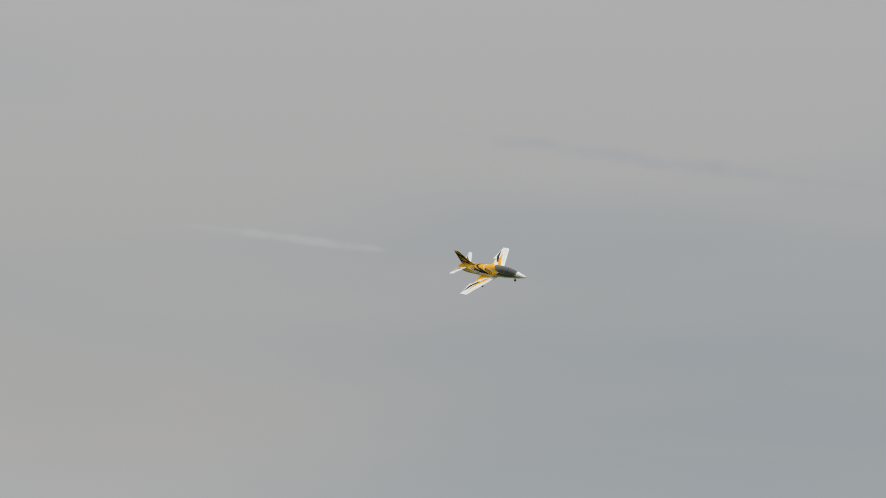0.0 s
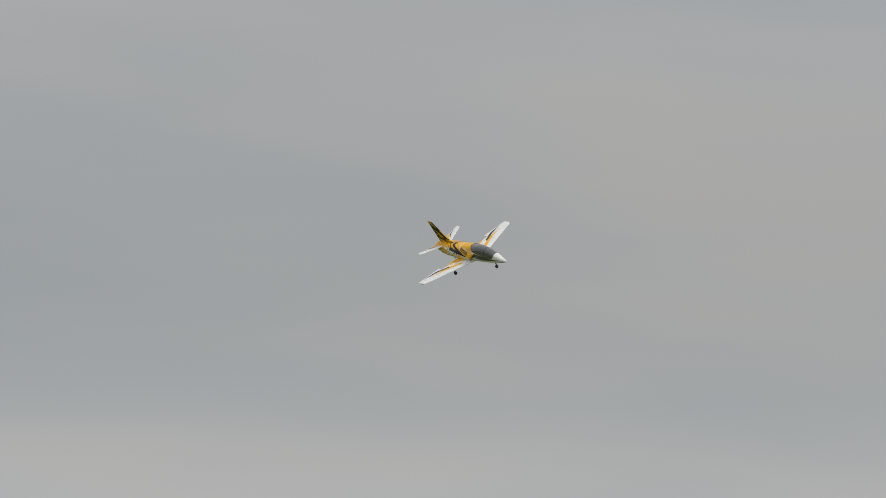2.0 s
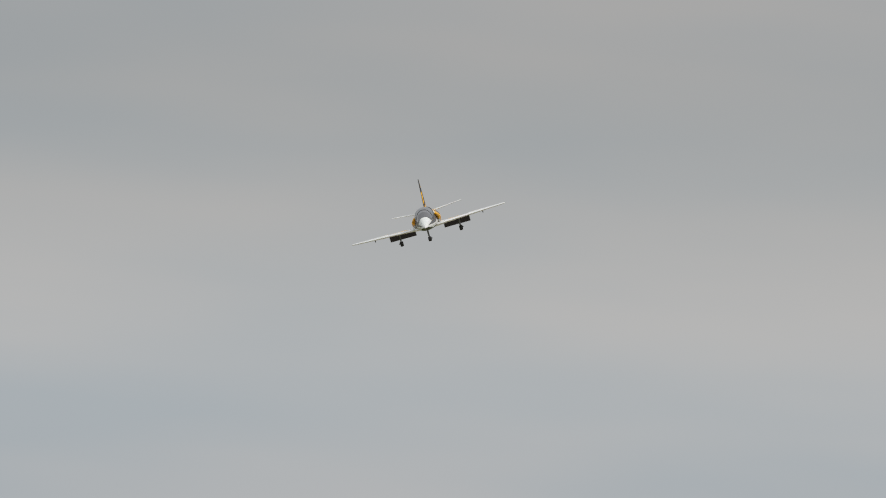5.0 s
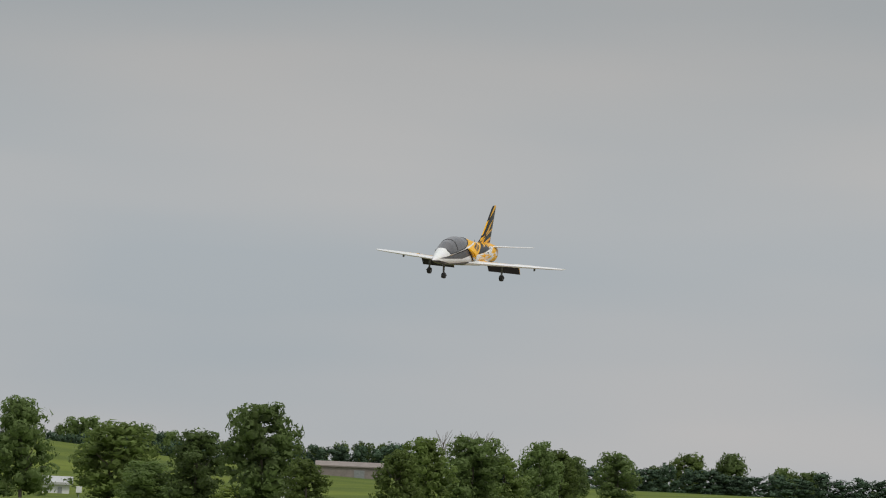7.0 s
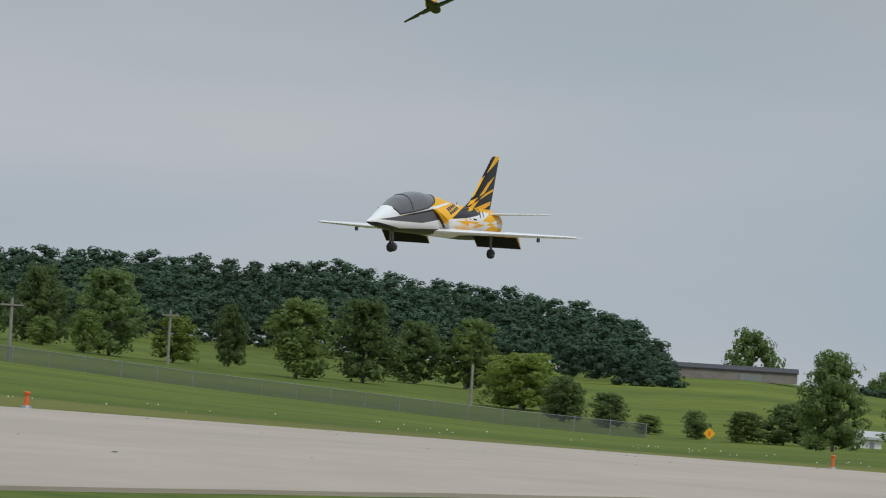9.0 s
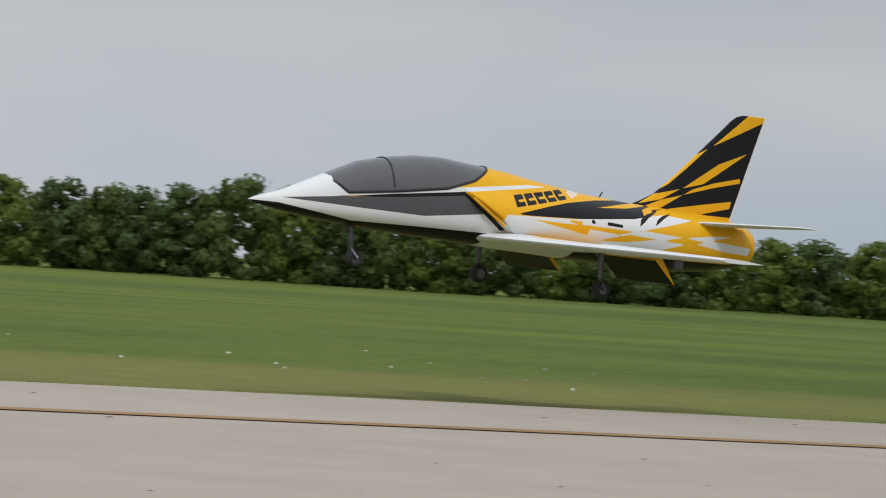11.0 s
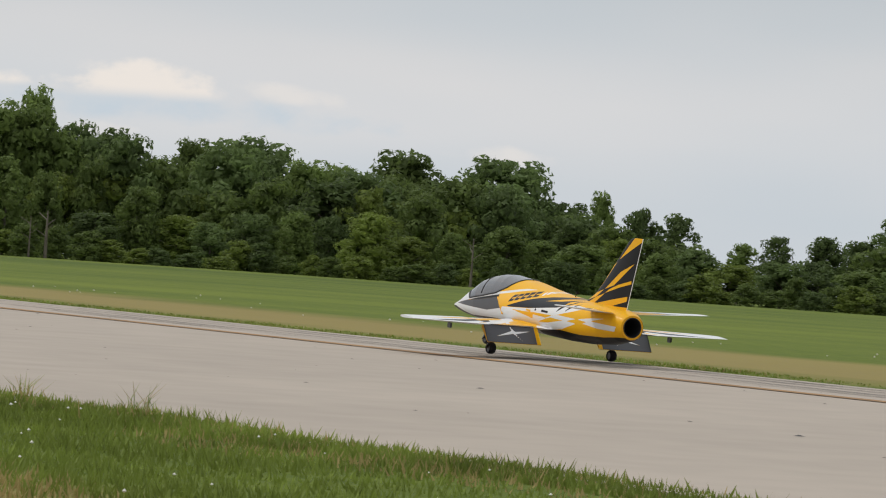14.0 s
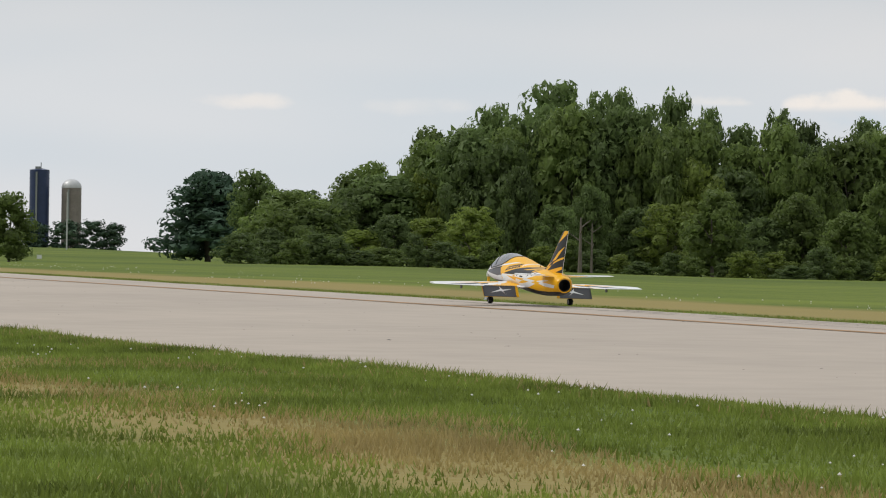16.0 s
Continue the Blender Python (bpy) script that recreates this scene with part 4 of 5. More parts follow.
def woods_base(az):
    return float(np.interp(az, LAND_A, [q[1] for q in LAND])) - 0.02


class Mass:
    """Crowns too many to tell apart, gathered into one mesh."""

    def __init__(self, kinds, seed):
        self.rng, self.data, self.verts, self.faces, self.slots, self.count = np.random.default_rng(seed), [], [], [], [], 0
        for slot, t in kinds:
            me = next(c for c in t.children if c.name.startswith("crown")).data if not isinstance(t, bpy.types.Mesh) else t
            co = np.empty(len(me.vertices) * 3)
            me.vertices.foreach_get("co", co)
            self.data.append((slot, co.reshape(-1, 3), [np.array(p.vertices) for p in me.polygons]))

    def add(self, az, r, base_el, top_el, wide):
        slot, co, fs = self.data[int(self.rng.integers(len(self.data)))]
        z0, z1 = EYE + r * math.tan(radians(base_el)), EYE + r * math.tan(radians(top_el))
        w, a = r * radians(wide) / 0.84, self.rng.uniform(0, 6.28)
        x, y = co[:, 0] * math.cos(a) - co[:, 1] * math.sin(a), co[:, 0] * math.sin(a) + co[:, 1] * math.cos(a)
        self.verts.append(np.stack([x * w - r * math.sin(radians(az)), y * w + r * math.cos(radians(az)), z0 + co[:, 2] * (z1 - z0)], 1))
        self.faces += [f + self.count for f in fs]
        self.slots += [slot] * len(fs)
        self.count += len(co)

    def finish(self, name, label, mats):
        me = mesh_of(name, np.concatenate(self.verts), self.faces, mats, self.slots)
        tagged(new(name, me), label, "woods", kind="stuff")


def build_woods():
    small = [(k % 3, crown_mesh("brush", 400 + k, LEAF[0], lobes=22, leaves=70, size=0.034, broad=1.25)) for k in range(6)]
    fill = Mass(small, 77)
    # the trees that stand at the front, lower than the skyline
    az = 31.0
    while az < 75.9:
        base, top = woods_base(az), ridge(az)
        r = land_r(az, base, 150.0)
        if top - base > 0.5:
            lo = rng_tree.uniform(0.50, 0.74) if az < 61 else rng_tree.uniform(0.36, 0.64)
            pick = rng_tree.random()
            kinds = LIGHTS if pick < 0.22 else (MAPLES if pick < 0.72 else OAKS)
            plant(kinds, az, base + (top - base) * lo, rng_tree.uniform(0.55, 0.95), r=r + rng_tree.uniform(0, 10), group="woodland edge trees")
        az += rng_tree.uniform(0.40, 0.62)
    az = 31.2
    while az < 75.8:
        base, top = woods_base(az), ridge(az)
        r = land_r(az, base, 150.0)
        if top - base > 0.9:
            fill.add(az, r + rng_tree.uniform(16, 30), base - 0.1, base + (top - base) * rng_tree.uniform(0.60, 0.86), rng_tree.uniform(0.7, 1.05))
            if az > 61:
                plant(OAKS + MAPLES, az, base + (top - base) * rng_tree.uniform(0.84, 1.0), rng_tree.uniform(1.0, 1.4), r=r + rng_tree.uniform(24, 34), group="woodland trees behind")
        az += rng_tree.uniform(0.36, 0.50)
    # the skyline trees themselves
    for k, (az, top, wide) in enumerate(RIDGE):
        base = woods_base(az)
        r = land_r(az, base, 150.0) + rng_tree.uniform(34, 50)
        kinds = THIN if k % 5 == 0 else (OAKS + MAPLES[:2] if 70.9 < az < 73 or k % 2 else OAKS + MAPLES + THIN)
        plant(kinds, az, top + (0.12 if az > 70.5 else 0.06), wide * (1.45 if az > 61 else 1.22), r=r, group="woodland skyline trees")
    # low undergrowth along the foot of the woods
    az = 31.0
    while az < 76.2:
        fill.add(az, land_r(az, woods_base(az), 150.0) - rng_tree.uniform(1, 6), woods_base(az) - 0.06, woods_base(az) + rng_tree.uniform(0.16, 0.42), rng_tree.uniform(0.32, 0.62))
        az += rng_tree.uniform(0.22, 0.40)
    # the stretch behind the airfield, between the two halves of the field
    az = -46.8
    while az < 31.0:
        foot = woods_base(az) + 0.04
        top = 0.15 + 0.45 * noise.noise((az * 0.16, 2.0, 0.0)) + 0.25 * noise.noise((az * 0.7, 5.0, 0.0)) - (0.5 if az > 24 else 0)
        r = land_r(az, foot, 150.0)
        fill.add(az, r, foot - 0.05, top, rng_tree.uniform(0.8, 1.2))
        fill.add(az + 0.3, r + 12, foot - 0.05, top * 0.6 - 0.2, rng_tree.uniform(0.8, 1.2))
        az += rng_tree.uniform(0.45, 0.75)
    az = -58.4
    while az < -46.8:
        top = float(np.interp(az, [-58.4, -57, -56.4, -54.8, -53.6, -52.7, -52.2, -50, -47], [-0.45, -0.2, 0.3, 0.25, -0.1, -0.42, -0.25, -0.12, -0.1]))
        fill.add(az, 640, -1.0, top - rng_tree.uniform(0.0, 0.12), rng_tree.uniform(0.5, 0.8))
        az += rng_tree.uniform(0.25, 0.4)
    fill.finish("woodland_thicket", "dense thicket of green saplings and brush filling the woods", LEAF[:3])


# trees told apart one by one: azimuth, foot, top, width in degrees
SINGLE_A = [(-69.0, -1.32, -0.47, 0.77), (-70.03, -1.94, -0.68, 0.96), (-71.1, -2.05, -0.93, 1.27), (-71.58, -2.04, -1.4, 0.83), (-72.14, -1.96, -0.99, 0.93), (-72.95, -1.94, -0.6, 1.1), (-73.5, -1.93, -1.29, 0.65), (-68.37, -1.89, -1.52, 0.44), (-68.92, -1.9, -1.49, 0.58), (-69.43, -1.9, -1.37, 0.72), (-69.83, -1.94, -1.7, 0.38), (-72.66, -2.08, -1.65, 0.65), (-72.08, -2.06, -1.82, 0.38), (-66.21, -1.66, -0.94, 0.93), (-66.74, -1.77, -1.18, 0.58), (-67.3, -1.81, -1.37, 0.58), (-67.76, -1.86, -1.61, 0.45), (-74.6, -1.88, -1.12, 0.65), (-75.0, -1.86, -0.96, 0.79), (-75.51, -1.83, -0.91, 0.93), (-76.59, -1.77, -1.04, 0.65), (-75.9, -1.81, -1.14, 0.76), (-76.32, -1.78, -0.95, 0.62), (-76.71, -1.76, -1.12, 0.55), (-77.29, -1.74, -1.04, 0.69), (-77.78, -1.71, -1.19, 0.48), (-78.19, -1.69, -1.01, 0.69), (-78.67, -1.67, -0.99, 0.62), (-79.29, -1.64, -1.14, 0.55), (-79.58, -1.63, -1.16, 0.55), (-80.45, -1.62, -1.36, 0.41), (-80.93, -1.6, -1.34, 0.41), (-81.71, -1.57, -1.26, 0.41)]
SINGLE_B = [(-60.3, -1.21, -0.22, 0.84), (-61.16, -1.3, -0.2, 1.0), (-60.85, -1.29, -0.74, 0.46), (-61.94, -1.34, -0.74, 0.69), (-62.62, -1.35, -0.56, 0.46), (-63.44, -1.44, -0.44, 1.08), (-64.27, -1.45, -0.39, 0.93), (-64.9, -1.42, -0.63, 0.93), (-65.52, -1.45, -0.56, 0.85), (-66.24, -1.65, -0.94, 1.15), (-59.5, -1.15, -0.2, 1.05), (-59.23, -1.19, -0.8, 0.6), (-60.34, -1.23, -0.86, 0.49), (-60.83, -1.26, -0.74, 0.49)]
SINGLE_C = [(-48.75, -0.7, -0.08, 0.55), (-49.35, -0.7, 0.15, 0.83), (-49.92, -0.7, -0.08, 0.69), (-50.19, -0.68, -0.01, 0.62), (-50.74, -0.71, 0.09, 0.83), (-51.43, -0.74, 0.05, 0.62), (-51.92, -0.85, -0.06, 0.96), (-52.99, -0.78, -0.06, 0.55), (-53.49, -0.8, 0.15, 0.69), (-54.06, -0.85, 0.01, 0.62), (-54.54, -0.9, -0.06, 0.76), (-55.1, -1.02, 0.52, 0.96), (-56.09, -1.05, 0.59, 1.06), (-55.71, -1.0, 0.15, 0.76), (-56.75, -1.05, -0.03, 0.69), (-57.31, -1.07, -0.03, 0.83), (-57.87, -1.1, -0.23, 0.62), (-54.42, -1.0, -0.27, 1.03), (-58.91, -1.2, -0.34, 0.89), (-58.51, -1.2, -0.64, 0.55), (-47.9, -0.7, 0.0, 0.8), (-47.2, -0.7, 0.1, 0.8)]
PALE = {-66.24, -72.54, -71.99, -61.94, -60.83, -54.34, -72.66, -72.08, -66.21}
FAR_SINGLE = [(-68.27, -1.14, -0.95, 0.33), (-70.79, -1.34, -0.88, 0.67), (-71.41, -1.34, -0.95, 0.67), (-71.83, -1.32, -1.01, 0.51), (-70.51, -1.36, -0.99, 0.32), (-73.6, -1.36, -1.12, 0.4), (-73.9, -1.34, -1.07, 0.4), (-74.18, -1.32, -1.04, 0.44), (-74.45, -1.31, -1.05, 0.4)]


def build_singles():
    for az, base, top, wide in SINGLE_A + SINGLE_B + SINGLE_C:
        kinds = LIGHTS if az in PALE else OAKS + MAPLES[:2]
        plant(kinds, az, top, wide, base=max(base, -1.93), group="trees across the valley")
    for az, base, top, wide in FAR_SINGLE:
        plant(OAKS, az, top, wide, base=base, group="distant trees")
    # conifer and neighbours where the woods end, the clump before the silos
    plant(PINE, 76.44, 0.79, 1.5, base=-0.335, group="woodland edge trees")
    plant(LIGHTS, 75.6, 0.45, 0.6, base=-0.34, group="woodland edge trees")
    plant(MAPLES, 78.86, 0.50, 0.80, base=-0.37, group="trees by the silos")
    plant(MAPLES, 79.6, 0.40, 0.70, base=-0.37, group="trees by the silos")


def build_hill_woods():
    """Wooded hill far behind the fence: one mass of tree crowns."""
    rng = np.random.default_rng(8)
    line = [(-56.6, 0.1), (-57.21, 0.1), (-57.9, -0.11), (-58.4, -0.37), (-59.09, -0.12), (-59.5, -0.05), (-60.73, 0.01), (-61.96, 0.01), (-62.03, 0.01), (-63.27, -0.03), (-63.34, -0.01), (-63.92, 0.04), (-64.59, -0.07), (-65.23, -0.14), (-65.77, -0.17), (-66.22, -0.17), (-66.87, -0.27), (-67.43, -0.39), (-67.98, -0.82)]
    la, le = [p[0] for p in line][::-1], [p[1] for p in line][::-1]
    src = [crown_mesh("far_crown", 300 + k, FAR_LEAF, lobes=20, leaves=60, size=0.036, broad=1.3) for k in range(5)]
    data = []
    for me in src:
        co = np.empty(len(me.vertices) * 3)
        me.vertices.foreach_get("co", co)
        data.append((co.reshape(-1, 3), [list(p.vertices) for p in me.polygons]))
    verts, faces = [], []
    count = 0

    def add(az, r, base_el, top_el, wide):
        nonlocal count
        co, fs = data[int(rng.integers(5))]
        z0 = EYE + r * math.tan(radians(base_el))
        z1 = EYE + r * math.tan(radians(top_el))
        w = r * radians(wide) / 0.84
        a = rng.uniform(0, 6.28)
        x, y = co[:, 0] * math.cos(a) - co[:, 1] * math.sin(a), co[:, 0] * math.sin(a) + co[:, 1] * math.cos(a)
        p = np.stack([x * w - r * math.sin(radians(az)), y * w + r * math.cos(radians(az)), z0 + co[:, 2] * (z1 - z0)], 1)
        faces.extend([[count + i for i in f] for f in fs])
        verts.append(p)
        count += len(co)

    for row in range(7):
        az = la[0] + 0.03 * row
        while az < la[-1] + 0.5:
            top = float(np.interp(az, la, le))
            foot = float(np.interp(az, [-68.5, -63, -56], [-1.25, -1.15, -0.9]))
            k = (row + 1) / 7
            t = foot + (top - foot) * (0.35 + 0.65 * k) + rng.uniform(-0.05, 0.03)
            if t - foot > 0.12:
                add(az, 760 + 45 * row, t - 0.42, t, rng.uniform(0.36, 0.56))
            az += rng.uniform(0.24, 0.36)
    # treeline on the horizon beyond the valley
    az = -84.0
    while az < -69.5:
        add(az, 1500, -1.55, -1.08 + rng.uniform(-0.07, 0.04) - (0.12 if az < -75 else 0), rng.uniform(0.3, 0.5))
        az += rng.uniform(0.18, 0.3)
    az = 77.6
    while az < 90:
        add(az, 1300, -0.25, 0.13 + rng.uniform(-0.08, 0.05), rng.uniform(0.3, 0.5))
        az += rng.uniform(0.2, 0.32)
    me = mesh_of("far_woods", np.concatenate(verts), faces, FAR_LEAF)
    tagged(new("far_woods", me), "dense dark green woods covering the far hill", "woods", kind="stuff")


build_woods()
build_singles()
build_hill_woods()


# ---------------------------------------------------------------- airfield fittings
def build_windsock():
    r = 118.0
    at = spot(44.16, r)
    sock = thing("windsock", "limp orange windsock on a tall red-orange pole in the meadow", "windsock")
    sock.location = at
    top = EYE + r * math.tan(radians(1.30)) - at.z
    part("pole", rod((0, 0, -0.3), (0, 0, top), 0.06, 0.04, 14), ORANGE, sock)
    part("lamp", rod((0, 0, top - 0.02), (0, 0, top + 0.14), 0.06, 0.05), ORANGE, sock)
    q = Matrix.Rotation(radians(44.16), 4, "Z")
    bm = bmesh.new()
    n, rows = 22, []
    path = [((0.30, 0, -0.75), 0.34, 90), ((0.1, 0, -0.72), 0.36, 90), ((-0.16, 0, -0.70), 0.33, 80), ((-0.40, 0, -0.80), 0.27, 55), ((-0.52, 0, -1.08), 0.20, 12),
            ((-0.54, 0, -1.55), 0.17, 2), ((-0.50, 0, -2.0), 0.14, -4), ((-0.48, 0, -2.16), 0.12, -4)]
    for c, rad, lean in path:
        ringv = []
        for i in range(n):
            a = 2 * math.pi * i / n
            wr = rad * (1 + 0.06 * math.sin(3 * a + c[2] * 4))
            v = Matrix.Rotation(radians(lean), 4, "Y") @ Vector((wr * math.cos(a), wr * 0.9 * math.sin(a), 0))
            ringv.append(bm.verts.new(q @ (Vector(c) + v + Vector((0, 0, top)))))
        rows.append(ringv)
    for a, b in zip(rows, rows[1:]):
        for i in range(n):
            bm.faces.new((a[i], a[(i + 1) % n], b[(i + 1) % n], b[i]))
    bm.faces.new(rows[0])
    part("sock", bm, FABRIC, sock, "drooping orange nylon sleeve")
    part("hoop", ring([(-0.02, 0.355), (0.02, 0.355), (0.02, 0.33), (-0.02, 0.33), (-0.02, 0.355)], 28), GALV, sock).matrix_basis = Matrix.Translation((0, 0, top)) @ q @ pose(0.30, 0, -0.75)


build_windsock()


def build_marker(az, base, tall, lean=0.0):
    r = max(FAR_Y + 0.25, 0) / math.cos(radians(az))
    at = spot(az, r, 0.02)
    m = thing("edge_marker", "short yellow-orange runway edge marker with a white cap in the grass", "runway marker", "runway edge markers")
    m.matrix_basis = Matrix.Translation(at) @ pose(0, 0, 0, 0, lean, az)
    part("post", rod((0, 0, -0.05), (0, 0, tall * 0.86), 0.018, 0.016), YELLOW if az > 0 else ORANGE, m)
    part("cap", ring([(tall * 0.84, 0.001), (tall * 0.84, 0.024), (tall * 0.97, 0.026), (tall, 0.014), (tall, 0.001)], 16, "Z"), PETAL if az > 0 else ORANGE, m, "white reflective cap")
    part("base_plate", ring([(0, 0.001), (0.012, 0.035), (-0.03, 0.05)], 16, "Z"), GALV, m)


for az, tall, lean in ((52.53, 0.165, 12), (73.02, 0.30, 2), (-60.2, 0.105, 0), (-70.05, 0.13, 0), (-74.3, 0.14, 0)):
    build_marker(az, 0, tall, lean)


def build_fence(ends, h):
    """Chain link fence on the bank: posts, rails and a wire mesh panel in each bay."""
    wire = bpy.data.materials.new("chain_link")
    wire.use_nodes = True
    p = wire.node_tree.nodes["Principled BSDF"]
    p.inputs["Base Color"].default_value = (0.10, 0.105, 0.11, 1)
    p.inputs["Metallic"].default_value, p.inputs["Roughness"].default_value, p.inputs["Alpha"].default_value = 0.2, 0.7, 0.5
    fence = thing("fence", "grey chain link perimeter fence along the top of the bank", "fence")
    pts = []
    for (a0, r0), (a1, r1) in zip(ends, ends[1:]):
        n = max(1, int(abs(a1 - a0) / 0.42))
        pts += [spot(a0 + (a1 - a0) * k / n, r0 + (r1 - r0) * k / n) for k in range(n)]
    post = bpy.data.meshes.new("post")
    bm = rod((0, 0, -0.2), (0, 0, h + 0.08), 0.045, 0.045, 8)
    bm.to_mesh(post)
    bm.free()
    post.materials.append(GALV)
    for a in pts:
        o = part("post", post, None, fence)
        o.location = a
    for a, b in zip(pts, pts[1:]):
        part("rail", rod(a + Vector((0, 0, h)), b + Vector((0, 0, h)), 0.025, 0.025, 6), GALV, fence)
        bm = bmesh.new()
        vs = [bm.verts.new(q) for q in (a + Vector((0, 0, 0.03)), b + Vector((0, 0, 0.03)), b + Vector((0, 0, h)), a + Vector((0, 0, h)))]
        bm.faces.new(vs)
        part("mesh_panel", bm, wire, fence)


build_fence([(-44.0, 380), (-47.0, 380), (-49.8, 385), (-52.2, 388), (-55.0, 390), (-58.15, 392)], 1.4)
build_fence([(-58.4, 396), (-60.0, 396), (-62.2, 397), (-66.0, 399), (-68.2, 399)], 1.35)
build_fence([(22.0, 375), (28.0, 375), (31.0, 375), (33.0, 375), (35.5, 375), (39.3, 375)], 0.5)


def build_pole(az, top, r, arm):
    at = spot(az, r)
    h = EYE + r * math.tan(radians(top)) - at.z
    p = thing("utility_pole", "weathered grey wooden utility pole beyond the fence", "utility pole", "utility poles")
    p.matrix_basis = Matrix.Translation(at) @ Matrix.Rotation(radians(az), 4, "Z")
    part("post", rod((0, 0, -0.5), (0, 0, h), 0.17, 0.12), WOODPOLE, p)
    if arm:
        part("crossarm", box(2.0, 0.12, 0.14, (0, -0.14, h - 0.6), None, 0.02), WOODPOLE, p)
        for k in (-0.8, 0.0, 0.8):
            part("insulator", rod((k, -0.14, h - 0.55), (k, -0.14, h - 0.35), 0.05, 0.04), GALV, p)


for az, top, r, arm in ((-52.4, -0.03, 560, False), (-57.72, -0.27, 410, False), (-59.95, -0.67, 402, True), (-61.88, -0.70, 520, True), (-65.6, -1.14, 480, False)):
    build_pole(az, top, r, arm)


def gable(w, d, h, rise, over=0.4):
    """A pitched roof slab with overhang, its ridge along x."""
    bm = bmesh.new()
    for s in (1, -1):
        a = [(-w / 2 - over, s * (d / 2 + over), h), (w / 2 + over, s * (d / 2 + over), h), (w / 2 + over, 0, h + rise), (-w / 2 - over, 0, h + rise)]
        low = [bm.verts.new(v) for v in a]
        up = [bm.verts.new((x, y, z + 0.22)) for x, y, z in a]
        bm.faces.new(low)
        bm.faces.new(up)
        for i in range(4):
            bm.faces.new((low[i], low[(i + 1) % 4], up[(i + 1) % 4], up[i]))
    return bm


def end_wall(w, h, rise, x):
    bm = bmesh.new()
    f = [(x, -w / 2, h), (x, w / 2, h), (x, 0, h + rise)]
    a = [bm.verts.new(v) for v in f]
    b = [bm.verts.new((v[0] - 0.2, v[1], v[2])) for v in f]
    bm.faces.new(a)
    bm.faces.new(b)
    for i in range(3):
        bm.faces.new((a[i], a[(i + 1) % 3], b[(i + 1) % 3], b[i]))
    return bm


def window(parent, x, y, z, w=1.0, h=1.3):
    win = part("window", box(w + 0.24, 0.10, h + 0.24, (x, y, z), None, 0.02), SIDING, parent, "white framed sash window")
    part("pane", box(w, 0.06, h * 0.47, (x, y - 0.035, z + h * 0.25)), PANE, win)
    part("pane", box(w, 0.06, h * 0.47, (x, y - 0.035, z - h * 0.25)), PANE, win)


def build_house():
    az, r = -53.1, 405.0
    at = spot(az, r, -1.1)
    h = thing("house", "single-storey brick house with dark roof and white gables", "house")
    h.matrix_basis = Matrix.Translation(at) @ Matrix.Rotation(radians(az + 8), 4, "Z")
    h.scale = (0.86, 0.86, 0.86)
    part("wall", box(14.5, 8, 2.6, (0, 4, 1.3)), BRICK, h)
    roof = part("roof", gable(14.5, 8, 2.6, 2.1), SHINGLE, h, "dark shingled pitched roof", smooth=False)
    roof.location = (0, 4, 0)
    for x, w in ((-2.2, 5.6), (4.0, 3.0)):
        wing = part("front_gable", box(w, 1.6, 2.6, (x, -0.7, 1.3)), BRICK, h)
        g = part("gable_face", end_wall(w + 0.3, 2.6, w * 0.33, 0.0), SIDING, wing, "white gable end", smooth=False)
        g.matrix_basis = Matrix.Translation((x, -1.52, 0)) @ Matrix.Rotation(radians(-90), 4, "Z")
        rf = part("gable_roof", gable(6.5, w, 2.6, w * 0.33, 0.25), SHINGLE, wing, smooth=False)
        rf.matrix_basis = Matrix.Translation((x, 1.9, 0.02)) @ Matrix.Rotation(radians(-90), 4, "Z")
    for x in (-3.2, -1.4):
        window(h, x, -1.53, 1.4)
    window(h, 2.0, -0.03, 1.4)
    window(h, 4.0, -1.53, 1.35, 1.3)
    window(h, 6.0, -0.03, 1.4, 0.9)


build_house()


def build_shed(name, label, az, r, w, d, h, rise, wall_mat, roof_mat, turn=0.0, sink=0.0):
    s = thing(name, label, "building")
    s.matrix_basis = Matrix.Translation(spot(az, r, -0.1 - sink)) @ Matrix.Rotation(radians(az + turn), 4, "Z")
    part("wall", box(w, d, h, (0, 0, h / 2)), wall_mat, s)
    part("roof", gable(w, d, h, rise, 0.3), roof_mat, s, smooth=False)
    part("door", box(w * 0.16, 0.1, h * 0.75, (w * 0.15, -d / 2 - 0.03, h * 0.38)), GALV, s)
    return s


build_shed("barn", "long low grey-brown farm building on the hillside", -68.75, 930, 26, 12, 2.0, 0.7, STAVE, SHINGLE)
build_shed("shed", "small white shed with a pale metal roof among trees", -73.13, 405, 3.6, 3.0, 1.5, 0.6, SIDING, METALROOF, 25)
build_shed("warehouse", "low brownish industrial building behind distant trees", -74.02, 860, 12, 8, 2.0, 0.7, STAVE, STAVE)
build_shed("roadside_shed", "low grey roofed building under the trees", -70.46, 420, 2.4, 2.6, 0.9, 0.5, SIDING, METALROOF)


